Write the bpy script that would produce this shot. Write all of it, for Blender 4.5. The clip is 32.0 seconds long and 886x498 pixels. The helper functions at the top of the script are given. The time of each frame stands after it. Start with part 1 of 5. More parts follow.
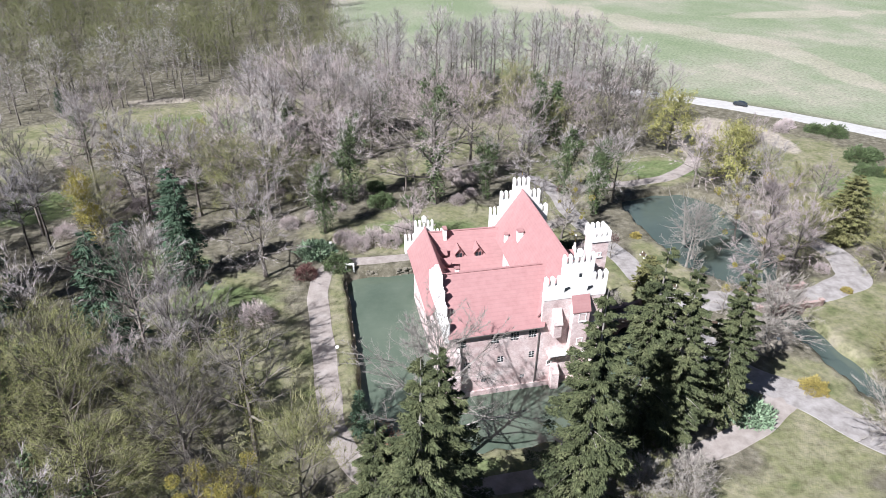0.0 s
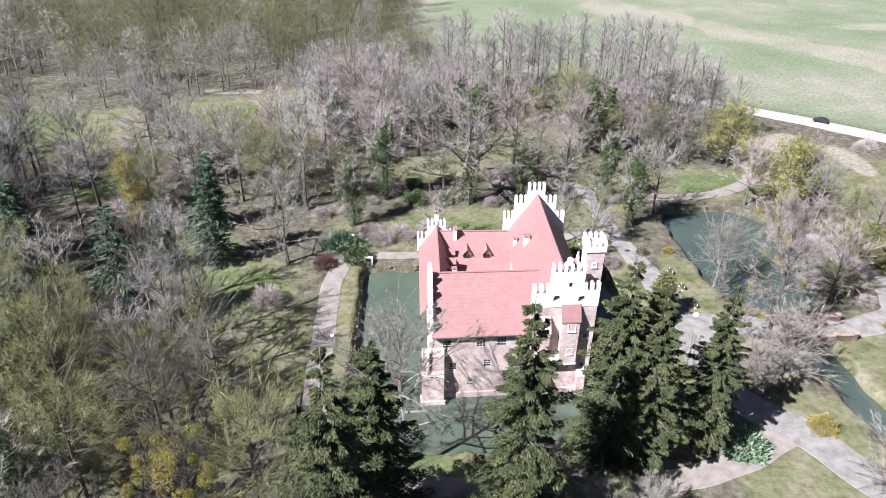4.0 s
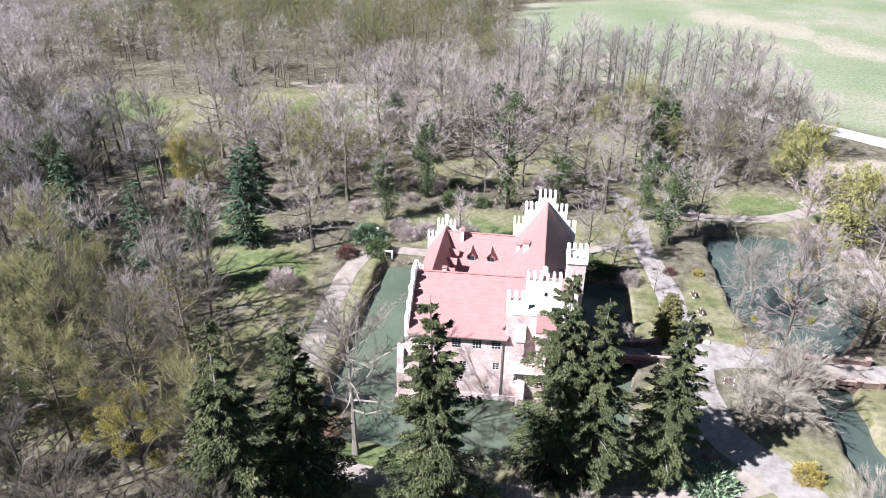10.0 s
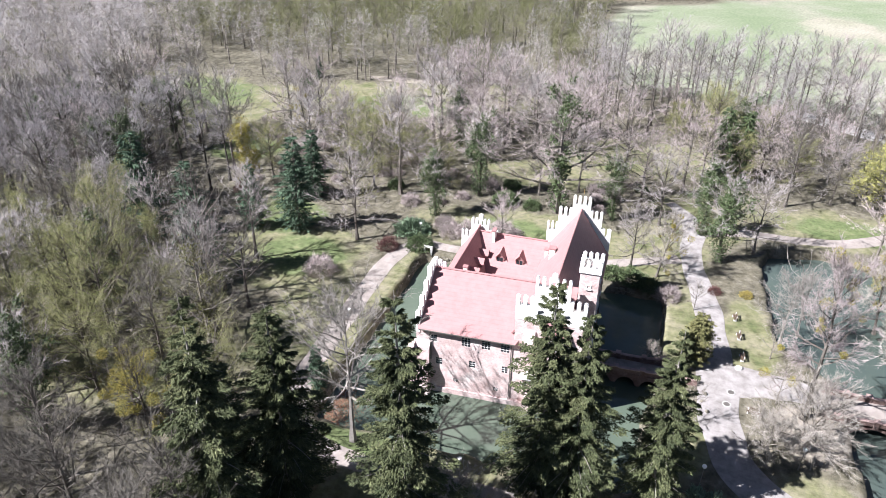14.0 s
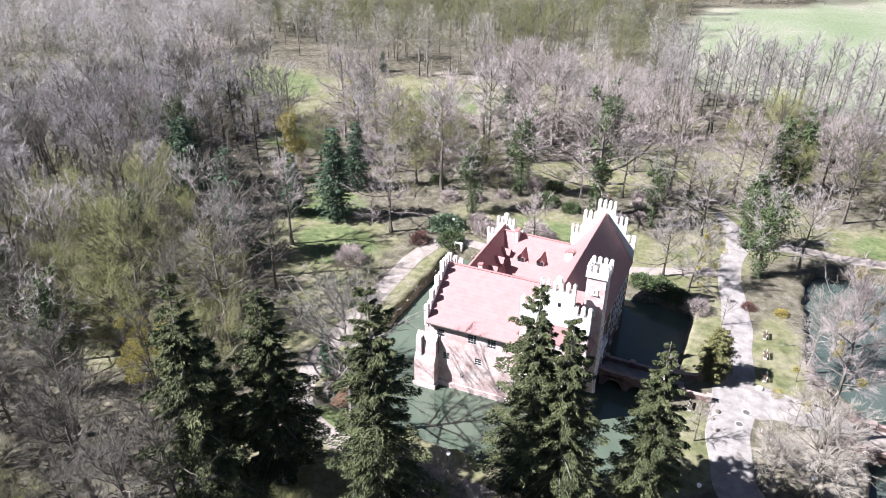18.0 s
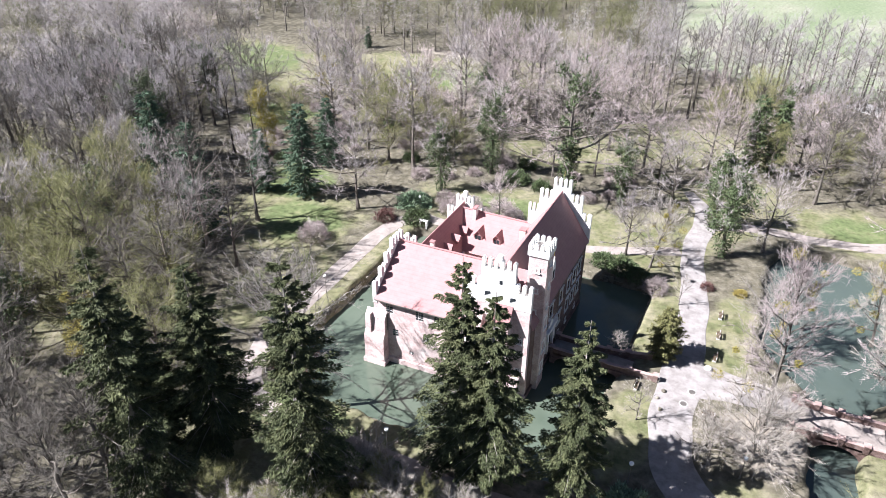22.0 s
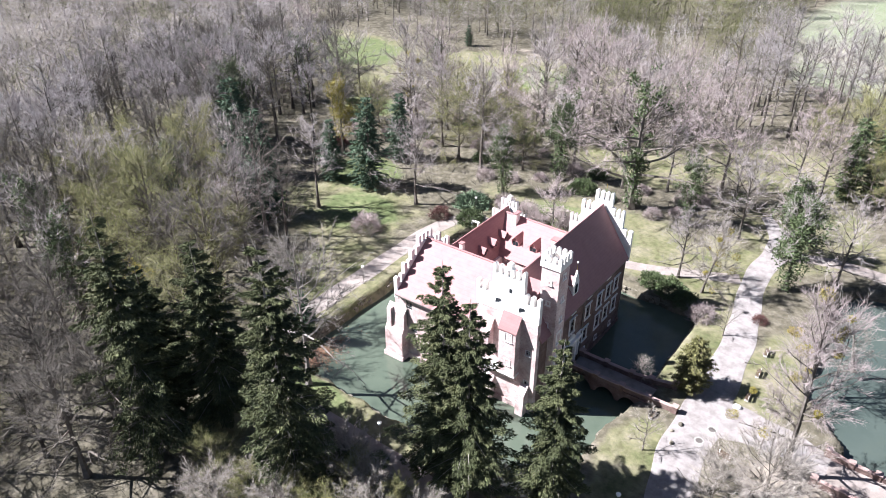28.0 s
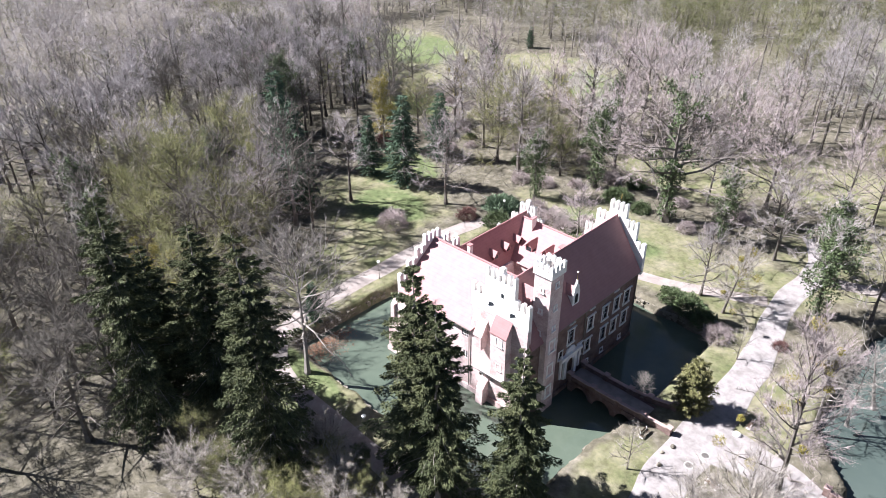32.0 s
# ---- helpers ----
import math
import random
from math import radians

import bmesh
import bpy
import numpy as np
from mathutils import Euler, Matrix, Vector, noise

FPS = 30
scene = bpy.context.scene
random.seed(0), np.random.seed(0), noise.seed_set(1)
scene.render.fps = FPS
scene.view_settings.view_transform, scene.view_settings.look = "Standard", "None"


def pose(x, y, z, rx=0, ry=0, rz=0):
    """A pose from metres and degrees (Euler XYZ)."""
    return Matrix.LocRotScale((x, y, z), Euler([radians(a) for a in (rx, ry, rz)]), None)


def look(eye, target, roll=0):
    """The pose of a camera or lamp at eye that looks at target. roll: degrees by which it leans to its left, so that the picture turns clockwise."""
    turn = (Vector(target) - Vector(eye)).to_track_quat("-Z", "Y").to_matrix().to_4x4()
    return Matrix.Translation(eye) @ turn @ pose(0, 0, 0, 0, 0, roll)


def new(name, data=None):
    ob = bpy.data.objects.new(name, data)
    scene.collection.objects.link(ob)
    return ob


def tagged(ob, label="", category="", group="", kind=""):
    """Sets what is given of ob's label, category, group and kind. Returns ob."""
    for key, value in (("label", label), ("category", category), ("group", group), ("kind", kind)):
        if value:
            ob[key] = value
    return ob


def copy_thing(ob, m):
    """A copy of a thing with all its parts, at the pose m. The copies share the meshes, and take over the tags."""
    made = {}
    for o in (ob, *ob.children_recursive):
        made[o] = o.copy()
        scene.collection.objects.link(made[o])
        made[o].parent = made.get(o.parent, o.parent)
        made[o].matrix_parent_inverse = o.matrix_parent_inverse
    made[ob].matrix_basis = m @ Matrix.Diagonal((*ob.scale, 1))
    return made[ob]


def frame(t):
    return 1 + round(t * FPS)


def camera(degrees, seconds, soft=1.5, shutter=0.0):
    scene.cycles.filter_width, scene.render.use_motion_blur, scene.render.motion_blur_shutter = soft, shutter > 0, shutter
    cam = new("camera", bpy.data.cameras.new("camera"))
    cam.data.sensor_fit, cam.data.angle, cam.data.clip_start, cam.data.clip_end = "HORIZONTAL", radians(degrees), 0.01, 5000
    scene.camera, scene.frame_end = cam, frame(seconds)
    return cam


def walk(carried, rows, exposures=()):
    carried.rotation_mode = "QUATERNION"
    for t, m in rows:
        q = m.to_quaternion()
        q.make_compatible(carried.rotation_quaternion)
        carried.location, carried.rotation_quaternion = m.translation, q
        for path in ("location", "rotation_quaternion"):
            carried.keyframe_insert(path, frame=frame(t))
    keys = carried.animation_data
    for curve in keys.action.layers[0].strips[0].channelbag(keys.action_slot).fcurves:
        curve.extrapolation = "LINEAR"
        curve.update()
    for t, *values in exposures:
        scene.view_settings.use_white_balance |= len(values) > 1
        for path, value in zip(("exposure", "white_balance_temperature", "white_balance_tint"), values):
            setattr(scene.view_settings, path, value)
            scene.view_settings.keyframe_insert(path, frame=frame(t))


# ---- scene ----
cam = camera(65.5, 32.0, soft=0.75)
METRES, EYE, TILT, LEAN, TURN = 90.0, 69.6, 0.0, 0.0, -11.8
ROWS = [
    (0.0, 0.0, 0.0, 0.0, 0.56, -29.86, -0.97),
    (0.5, 0.0207, -0.0017, 0.0002, 1.89, -29.89, -0.93),
    (1.0, 0.0423, -0.0015, 0.0004, 2.94, -29.92, -0.89),
    (1.5, 0.0638, -0.0002, 0.0003, 3.85, -29.91, -0.86),
    (2.0, 0.0851, 0.0021, 0.0005, 5.36, -29.94, -0.85),
    (2.5, 0.1069, 0.004, 0.0009, 6.53, -29.92, -0.8),
    (3.0, 0.1273, 0.0052, 0.0008, 7.31, -29.88, -0.75),
    (3.5, 0.1474, 0.0068, 0.0007, 8.5, -29.86, -0.72),
    (5.5, 0.2253, 0.0168, 0.0009, 12.46, -29.85, -0.68),
    (6.0, 0.2423, 0.0193, 0.0011, 13.51, -29.84, -0.68),
    (6.5, 0.2586, 0.0215, 0.0011, 14.56, -29.84, -0.62),
    (7.0, 0.276, 0.0252, 0.0012, 15.53, -29.83, -0.57),
    (7.5, 0.294, 0.0298, 0.0018, 15.91, -29.77, -0.55),
    (8.0, 0.3119, 0.034, 0.0024, 16.68, -29.77, -0.52),
    (8.5, 0.33, 0.0388, 0.0026, 17.7, -29.76, -0.47),
    (9.0, 0.3476, 0.0433, 0.0029, 18.77, -29.73, -0.48),
    (9.5, 0.3644, 0.0477, 0.0031, 19.92, -29.73, -0.43),
    (10.0, 0.3808, 0.0525, 0.003, 20.76, -29.72, -0.37),
    (10.5, 0.3974, 0.0584, 0.0033, 21.58, -29.7, -0.35),
    (11.0, 0.4143, 0.0649, 0.0034, 22.79, -29.7, -0.33),
    (11.5, 0.4309, 0.0714, 0.0036, 24.35, -29.71, -0.34),
    (12.0, 0.4466, 0.0782, 0.0038, 26.31, -29.73, -0.28),
    (12.5, 0.4615, 0.0858, 0.0043, 27.65, -29.79, -0.27),
    (13.0, 0.4751, 0.0931, 0.0046, 28.55, -29.84, -0.25),
    (13.5, 0.4886, 0.1001, 0.0045, 29.34, -29.86, -0.21),
    (14.0, 0.5014, 0.1066, 0.0041, 30.11, -29.88, -0.21),
    (14.5, 0.5136, 0.1125, 0.0037, 30.99, -29.9, -0.17),
    (15.0, 0.5263, 0.1185, 0.0037, 32.13, -29.91, -0.15),
    (15.5, 0.5388, 0.1246, 0.0038, 33.13, -29.94, -0.13),
    (17.5, 0.5833, 0.1527, 0.0043, 36.49, -30.05, -0.02),
    (18.0, 0.5942, 0.1602, 0.004, 37.44, -30.06, 0.01),
    (18.5, 0.605, 0.1676, 0.0034, 37.93, -30.08, 0.03),
    (19.0, 0.6155, 0.1751, 0.003, 38.1, -30.09, 0.03),
    (19.5, 0.6258, 0.1823, 0.0028, 38.05, -30.1, 0.02),
    (20.0, 0.636, 0.1893, 0.0017, 37.98, -31.0, 0.02),
    (20.5, 0.6446, 0.1976, 0.0021, 37.92, -31.86, -0.02),
    (21.0, 0.6533, 0.2056, 0.002, 37.87, -31.89, -0.03),
    (21.5, 0.6619, 0.2137, 0.0019, 37.91, -31.89, -0.05),
    (22.0, 0.6712, 0.2217, 0.0012, 38.32, -31.86, -0.05),
    (22.5, 0.6802, 0.2296, 0.0012, 38.85, -31.86, -0.05),
    (23.0, 0.6894, 0.2376, 0.001, 39.74, -31.85, -0.02),
    (23.5, 0.6984, 0.2457, 0.001, 40.82, -31.86, -0.0),
    (24.0, 0.7072, 0.2539, 0.0011, 41.94, -31.86, 0.05),
    (24.5, 0.716, 0.2623, 0.0012, 42.66, -31.88, 0.09),
    (25.0, 0.7248, 0.271, 0.0012, 43.54, -31.89, 0.13),
    (25.5, 0.7337, 0.2807, 0.0012, 44.6, -31.9, 0.15),
    (27.5, 0.7699, 0.3224, 0.0008, 48.27, -31.87, 0.4),
    (28.0, 0.7793, 0.3336, 0.0012, 49.64, -31.89, 0.46),
    (28.5, 0.7888, 0.3452, 0.0016, 50.7, -31.89, 0.5),
    (29.0, 0.7978, 0.3566, 0.0018, 51.46, -31.9, 0.55),
    (29.5, 0.8068, 0.3682, 0.0017, 51.93, -31.9, 0.58),
    (30.0, 0.8161, 0.3808, 0.0019, 52.62, -31.91, 0.58),
    (30.5, 0.8254, 0.3934, 0.002, 53.54, -31.91, 0.58),
    (31.0, 0.8344, 0.4053, 0.0022, 54.68, -31.87, 0.58),
    (31.5, 0.8433, 0.4168, 0.0023, 56.04, -31.86, 0.62),
    (32.0, 0.8519, 0.4283, 0.0022, 57.07, -31.84, 0.63),
]
walk(cam, [(t, pose(0, 0, EYE, TILT, LEAN, TURN) @ pose(METRES * x, METRES * y, METRES * z, 90 + pitch, roll, yaw)) for t, x, y, z, yaw, pitch, roll in ROWS],
     exposures=[(0.0, 1.26, 6080, 13), (8.0, 1.52, 6120, 14), (16.0, 1.76, 6150, 15), (24.0, 1.84, 6170, 16), (32.0, 1.88, 6170, 17)])

# ---- world and sun ----
SUN_EL, SUN_FROM = 44.0, Vector((-0.825, -0.565, 0.0)).normalized()
world = bpy.data.worlds.new("world")
scene.world = world
world.use_nodes = True
wt = world.node_tree
sky = wt.nodes.new("ShaderNodeTexSky")
sky.sky_type, sky.sun_disc = "NISHITA", False
sky.air_density, sky.dust_density, sky.altitude = 0.7, 0.4, 200.0
sky.sun_elevation = radians(SUN_EL)
sky.sun_rotation = math.atan2(SUN_FROM.x, SUN_FROM.y)
wt.links.new(sky.outputs[0], wt.nodes["Background"].inputs[0])
wt.nodes["Background"].inputs[1].default_value = 0.029
lamp = bpy.data.lights.new("sun", "SUN")
lamp.energy, lamp.angle, lamp.color = 5.0, radians(0.6), (1.0, 0.985, 0.965)
sun = new("sun", lamp)
toward = SUN_FROM * math.cos(radians(SUN_EL)) + Vector((0, 0, math.sin(radians(SUN_EL))))
sun.matrix_world = look(toward * 300, (0, 0, 0))

# ---- materials ----


def mat(name, colors, scale=1.0, rough=0.85, bump=0.0, bump_scale=None, per="", vary=0.4, spec=0.3, metal=0.0, detail=6.0, spread=0.25):
    """Noise-mixed material: two or more base colours, a coarse and a fine scale. per: 'object' or 'island' adds a random lightness."""
    m = bpy.data.materials.new(name)
    m.use_nodes = True
    t = m.node_tree
    b = t.nodes["Principled BSDF"]
    b.inputs["Roughness"].default_value = rough
    b.inputs["Specular IOR Level"].default_value = spec
    b.inputs["Metallic"].default_value = metal
    co = t.nodes.new("ShaderNodeNewGeometry")
    n1 = t.nodes.new("ShaderNodeTexNoise")
    n1.inputs["Scale"].default_value, n1.inputs["Detail"].default_value = scale, detail
    n1.inputs["Roughness"].default_value = 0.65
    t.links.new(co.outputs["Position"], n1.inputs["Vector"])
    ramp = t.nodes.new("ShaderNodeValToRGB")
    while len(ramp.color_ramp.elements) < len(colors):
        ramp.color_ramp.elements.new(0.5)
    for i, c in enumerate(colors):
        e = ramp.color_ramp.elements[i]
        e.position = 0.5 + spread * (2 * i / max(1, len(colors) - 1) - 1)
        e.color = (*c, 1)
    t.links.new(n1.outputs[0], ramp.inputs[0])
    out = ramp.outputs[0]
    if per:
        if per == "object":
            r = t.nodes.new("ShaderNodeObjectInfo").outputs["Random"]
        else:
            r = co.outputs["Random Per Island"]
        hs = t.nodes.new("ShaderNodeHueSaturation")
        mr = t.nodes.new("ShaderNodeMapRange")
        mr.inputs[3].default_value, mr.inputs[4].default_value = 1 - vary, 1 + vary
        t.links.new(r, mr.inputs[0])
        t.links.new(mr.outputs[0], hs.inputs["Value"])
        t.links.new(out, hs.inputs["Color"])
        out = hs.outputs[0]
    t.links.new(out, b.inputs["Base Color"])
    if bump:
        n2 = t.nodes.new("ShaderNodeTexNoise")
        n2.inputs["Scale"].default_value, n2.inputs["Detail"].default_value = bump_scale or scale * 6, 5
        t.links.new(co.outputs["Position"], n2.inputs["Vector"])
        bp = t.nodes.new("ShaderNodeBump")
        bp.inputs["Distance"].default_value = bump
        t.links.new(n2.outputs[0], bp.inputs["Height"])
        t.links.new(bp.outputs[0], b.inputs["Normal"])
    return m


def links(m):
    t = m.node_tree
    return t, t.nodes, t.links, t.nodes["Principled BSDF"]


M_ROOF = mat("red_roof_tiles", [(0.262, 0.135, 0.132), (0.295, 0.158, 0.154), (0.325, 0.18, 0.176)], 0.9, 0.66, 0.0, spec=0.32, detail=9)
t_, n_, l_, b_ = links(M_ROOF)  # tile courses: a saw-tooth relief in height
ge = n_.new("ShaderNodeNewGeometry")
sp = n_.new("ShaderNodeSeparateXYZ")
l_.new(ge.outputs["Position"], sp.inputs[0])
ml = n_.new("ShaderNodeMath")
ml.operation, ml.inputs[1].default_value = "MULTIPLY", 2.6
l_.new(sp.outputs[2], ml.inputs[0])
fr = n_.new("ShaderNodeMath")
fr.operation = "FRACT"
l_.new(ml.outputs[0], fr.inputs[0])
bu = n_.new("ShaderNodeBump")
bu.inputs["Distance"].default_value, bu.inputs["Strength"].default_value = 0.03, 0.12
l_.new(fr.outputs[0], bu.inputs["Height"])
l_.new(bu.outputs[0], b_.inputs["Normal"])
lap = n_.new("ShaderNodeMapRange")  # each course slightly darker towards its lower edge
lap.inputs[1].default_value, lap.inputs[2].default_value, lap.inputs[3].default_value, lap.inputs[4].default_value = 0.0, 0.3, 0.91, 1.0
l_.new(fr.outputs[0], lap.inputs[0])
mu = n_.new("ShaderNodeMix")
mu.data_type, mu.blend_type = "RGBA", "MULTIPLY"
mu.inputs[0].default_value = 1.0
l_.new(b_.inputs["Base Color"].links[0].from_socket, mu.inputs[6])
l_.new(lap.outputs[0], mu.inputs[7])
l_.new(mu.outputs[2], b_.inputs["Base Color"])

M_WHITE = mat("white_limewash", [(0.62, 0.60, 0.57), (0.80, 0.79, 0.76)], 0.8, 0.9, 0.02)
M_PLASTER = mat("worn_pink_plaster", [(0.37, 0.265, 0.255), (0.53, 0.425, 0.41), (0.66, 0.60, 0.585)], 0.55, 0.92, 0.03, 3.0, detail=9, spread=0.2)
M_BRICK = mat("brick_wall", [(0.105, 0.068, 0.06), (0.155, 0.106, 0.094), (0.215, 0.162, 0.146)], 0.8, 0.92, 0.03, 4.0, detail=9, spread=0.2)


def courses(material, low, high, joint):
    """Brick courses with mortar joints over a wall material."""
    t_, n_, l_, b_ = links(material)
    bt = n_.new("ShaderNodeTexBrick")
    bt.inputs["Scale"].default_value = 1.0
    bt.inputs["Brick Width"].default_value, bt.inputs["Row Height"].default_value = 0.28, 0.09
    bt.inputs["Mortar Size"].default_value = 0.012
    bt.inputs["Color1"].default_value, bt.inputs["Color2"].default_value, bt.inputs["Mortar"].default_value = (*low, 1), (*high, 1), (*joint, 1)
    g2 = n_.new("ShaderNodeNewGeometry")
    s2 = n_.new("ShaderNodeSeparateXYZ")
    a2 = n_.new("ShaderNodeMath")
    a2.operation = "ADD"
    c2 = n_.new("ShaderNodeCombineXYZ")
    l_.new(g2.outputs["Position"], s2.inputs[0])
    l_.new(s2.outputs[0], a2.inputs[0])
    l_.new(s2.outputs[1], a2.inputs[1])
    l_.new(a2.outputs[0], c2.inputs[0])
    l_.new(s2.outputs[2], c2.inputs[1])
    l_.new(c2.outputs[0], bt.inputs["Vector"])
    mx = n_.new("ShaderNodeMix")
    mx.data_type, mx.blend_type = "RGBA", "MULTIPLY"
    mx.inputs[0].default_value = 1.0
    old = b_.inputs["Base Color"].links[0].from_socket
    l_.new(old, mx.inputs[6])
    l_.new(bt.outputs[0], mx.inputs[7])
    l_.new(mx.outputs[2], b_.inputs["Base Color"])


courses(M_BRICK, (0.75, 0.7, 0.7), (1, 1, 1), (1.25, 1.25, 1.2))
courses(M_PLASTER, (0.82, 0.78, 0.77), (1.06, 1.05, 1.05), (1.12, 1.12, 1.1))
M_COPING = mat("pinkish_brick_coping", [(0.27, 0.185, 0.165), (0.40, 0.30, 0.275)], 1.5, 0.9, 0.02)
M_STONE = mat("pale_stone", [(0.62, 0.60, 0.58), (0.78, 0.765, 0.75)], 2.0, 0.85, 0.02)
M_RUBBLE = mat("dark_bank_stone", [(0.10, 0.09, 0.07), (0.22, 0.20, 0.16)], 1.5, 0.95, 0.06, per="object")
M_GLASS = mat("dark_window_glass", [(0.02, 0.025, 0.03), (0.04, 0.045, 0.05)], 1.0, 0.12, spec=0.6)
M_DARKWOOD = mat("dark_wood", [(0.05, 0.035, 0.025), (0.11, 0.075, 0.05)], 3.0, 0.8)
M_METAL = mat("zinc_pipe", [(0.16, 0.15, 0.14), (0.24, 0.22, 0.2)], 2.0, 0.5, metal=0.6)
M_GILT = mat("gilt_metal", [(0.55, 0.40, 0.12), (0.7, 0.55, 0.2)], 2.0, 0.3, metal=1.0)
M_LAMPW = mat("white_lamp_glass", [(0.75, 0.75, 0.72), (0.82, 0.82, 0.8)], 2.0, 0.3)
M_ROAD = mat("pale_asphalt", [(0.30, 0.29, 0.28), (0.40, 0.39, 0.37)], 0.5, 0.9, 0.01)
M_GRAVEL = mat("pale_gravel_path", [(0.155, 0.14, 0.13), (0.235, 0.217, 0.208), (0.3, 0.281, 0.273)], 0.55, 0.95, 0.03, 9.0, detail=10, spread=0.18)
M_DIRT = mat("trodden_dirt_path", [(0.165, 0.14, 0.123), (0.25, 0.218, 0.198), (0.315, 0.285, 0.264)], 0.5, 0.95, 0.03, 9.0)
M_BARK = mat("grey_bark", [(0.06, 0.052, 0.045), (0.12, 0.105, 0.09), (0.18, 0.16, 0.14)], 1.2, 0.95, 0.03, per="object")
M_DARKBARK = mat("dark_forest_bark", [(0.03, 0.027, 0.023), (0.06, 0.053, 0.046), (0.10, 0.09, 0.08)], 1.2, 0.95, 0.03, per="object")
M_PALEBARK = mat("pale_bare_bark", [(0.15, 0.135, 0.118), (0.28, 0.26, 0.235)], 1.2, 0.95, 0.03)
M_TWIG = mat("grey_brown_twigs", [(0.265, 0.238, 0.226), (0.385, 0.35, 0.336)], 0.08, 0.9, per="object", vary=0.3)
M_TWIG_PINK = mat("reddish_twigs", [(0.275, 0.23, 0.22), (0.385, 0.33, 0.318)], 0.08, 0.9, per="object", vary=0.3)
# brown twigs set extra dark: the shade of the woods is in the colour
M_TWIG_SHADED = mat("shade_dark_brown_twigs", [(0.068, 0.061, 0.052), (0.12, 0.109, 0.094)], 0.2, 0.9, per="object", vary=0.3)
# pale grey, raised a little more in place of distance haze
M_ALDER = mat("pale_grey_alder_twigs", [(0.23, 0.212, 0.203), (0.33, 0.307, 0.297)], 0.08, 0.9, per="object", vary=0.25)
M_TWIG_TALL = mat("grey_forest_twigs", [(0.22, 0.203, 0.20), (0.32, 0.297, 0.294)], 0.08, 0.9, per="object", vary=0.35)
M_PALETWIG = mat("pale_lichened_twigs", [(0.225, 0.203, 0.175), (0.335, 0.306, 0.272)], 0.3, 0.9, per="island", vary=0.3)
M_BUDTWIG = mat("olive_brown_twigs", [(0.13, 0.125, 0.064), (0.205, 0.196, 0.104)], 0.2, 0.9, per="object", vary=0.2)
M_BUD = mat("yellow_green_buds", [(0.135, 0.141, 0.046), (0.228, 0.226, 0.094)], 0.15, 0.9, per="object", vary=0.3)
M_YELLOW = mat("yellow_blossom", [(0.20, 0.16, 0.045), (0.30, 0.245, 0.075)], 0.5, 0.9, per="island")
M_WILLOW = mat("yellow_willow_leaves", [(0.17, 0.168, 0.055), (0.25, 0.238, 0.085)], 0.5, 0.9, per="island")
M_GOLD = mat("ochre_ivy_leaves", [(0.155, 0.138, 0.03), (0.275, 0.232, 0.054)], 0.6, 0.8, per="island")
M_IVY = mat("dark_ivy_leaves", [(0.045, 0.068, 0.028), (0.095, 0.125, 0.055)], 0.6, 0.6, per="island")
M_SPRUCE = mat("spruce_needles", [(0.024, 0.033, 0.015), (0.064, 0.075, 0.033), (0.132, 0.138, 0.067)], 0.35, 0.85, per="island")
M_FIR = mat("blue_green_fir_needles", [(0.03, 0.056, 0.034), (0.075, 0.115, 0.07)], 0.35, 0.85, per="island")
M_THUJA = mat("golden_conifer_sprays", [(0.075, 0.08, 0.028), (0.165, 0.155, 0.066)], 0.6, 0.85, per="island")
M_JUNIPER = mat("pale_juniper_sprays", [(0.10, 0.15, 0.09), (0.20, 0.27, 0.17)], 0.6, 0.85, per="island")
M_REDTWIG = mat("red_leaf_shrub", [(0.08, 0.04, 0.036), (0.14, 0.07, 0.062)], 0.6, 0.9, per="island")
# lightened twig colour: distance haze painted into the far wood
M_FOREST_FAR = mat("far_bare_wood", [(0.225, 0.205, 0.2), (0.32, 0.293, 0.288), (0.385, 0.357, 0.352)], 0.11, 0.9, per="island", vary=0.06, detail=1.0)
M_FOREST_FARG = mat("far_budding_wood", [(0.062, 0.068, 0.025), (0.102, 0.107, 0.044), (0.15, 0.148, 0.074)], 0.1, 0.9, per="island", vary=0.06, detail=1.0)

M_WATER = mat("green_moat_water", [(0.056, 0.076, 0.056), (0.08, 0.102, 0.076), (0.10, 0.122, 0.092)], 0.12, 0.08, 0.003, 2.5, spec=0.5)
M_POND = mat("pond_water", [(0.046, 0.063, 0.056), (0.076, 0.096, 0.083)], 0.06, 0.1, 0.004, 2.5, spec=0.5)


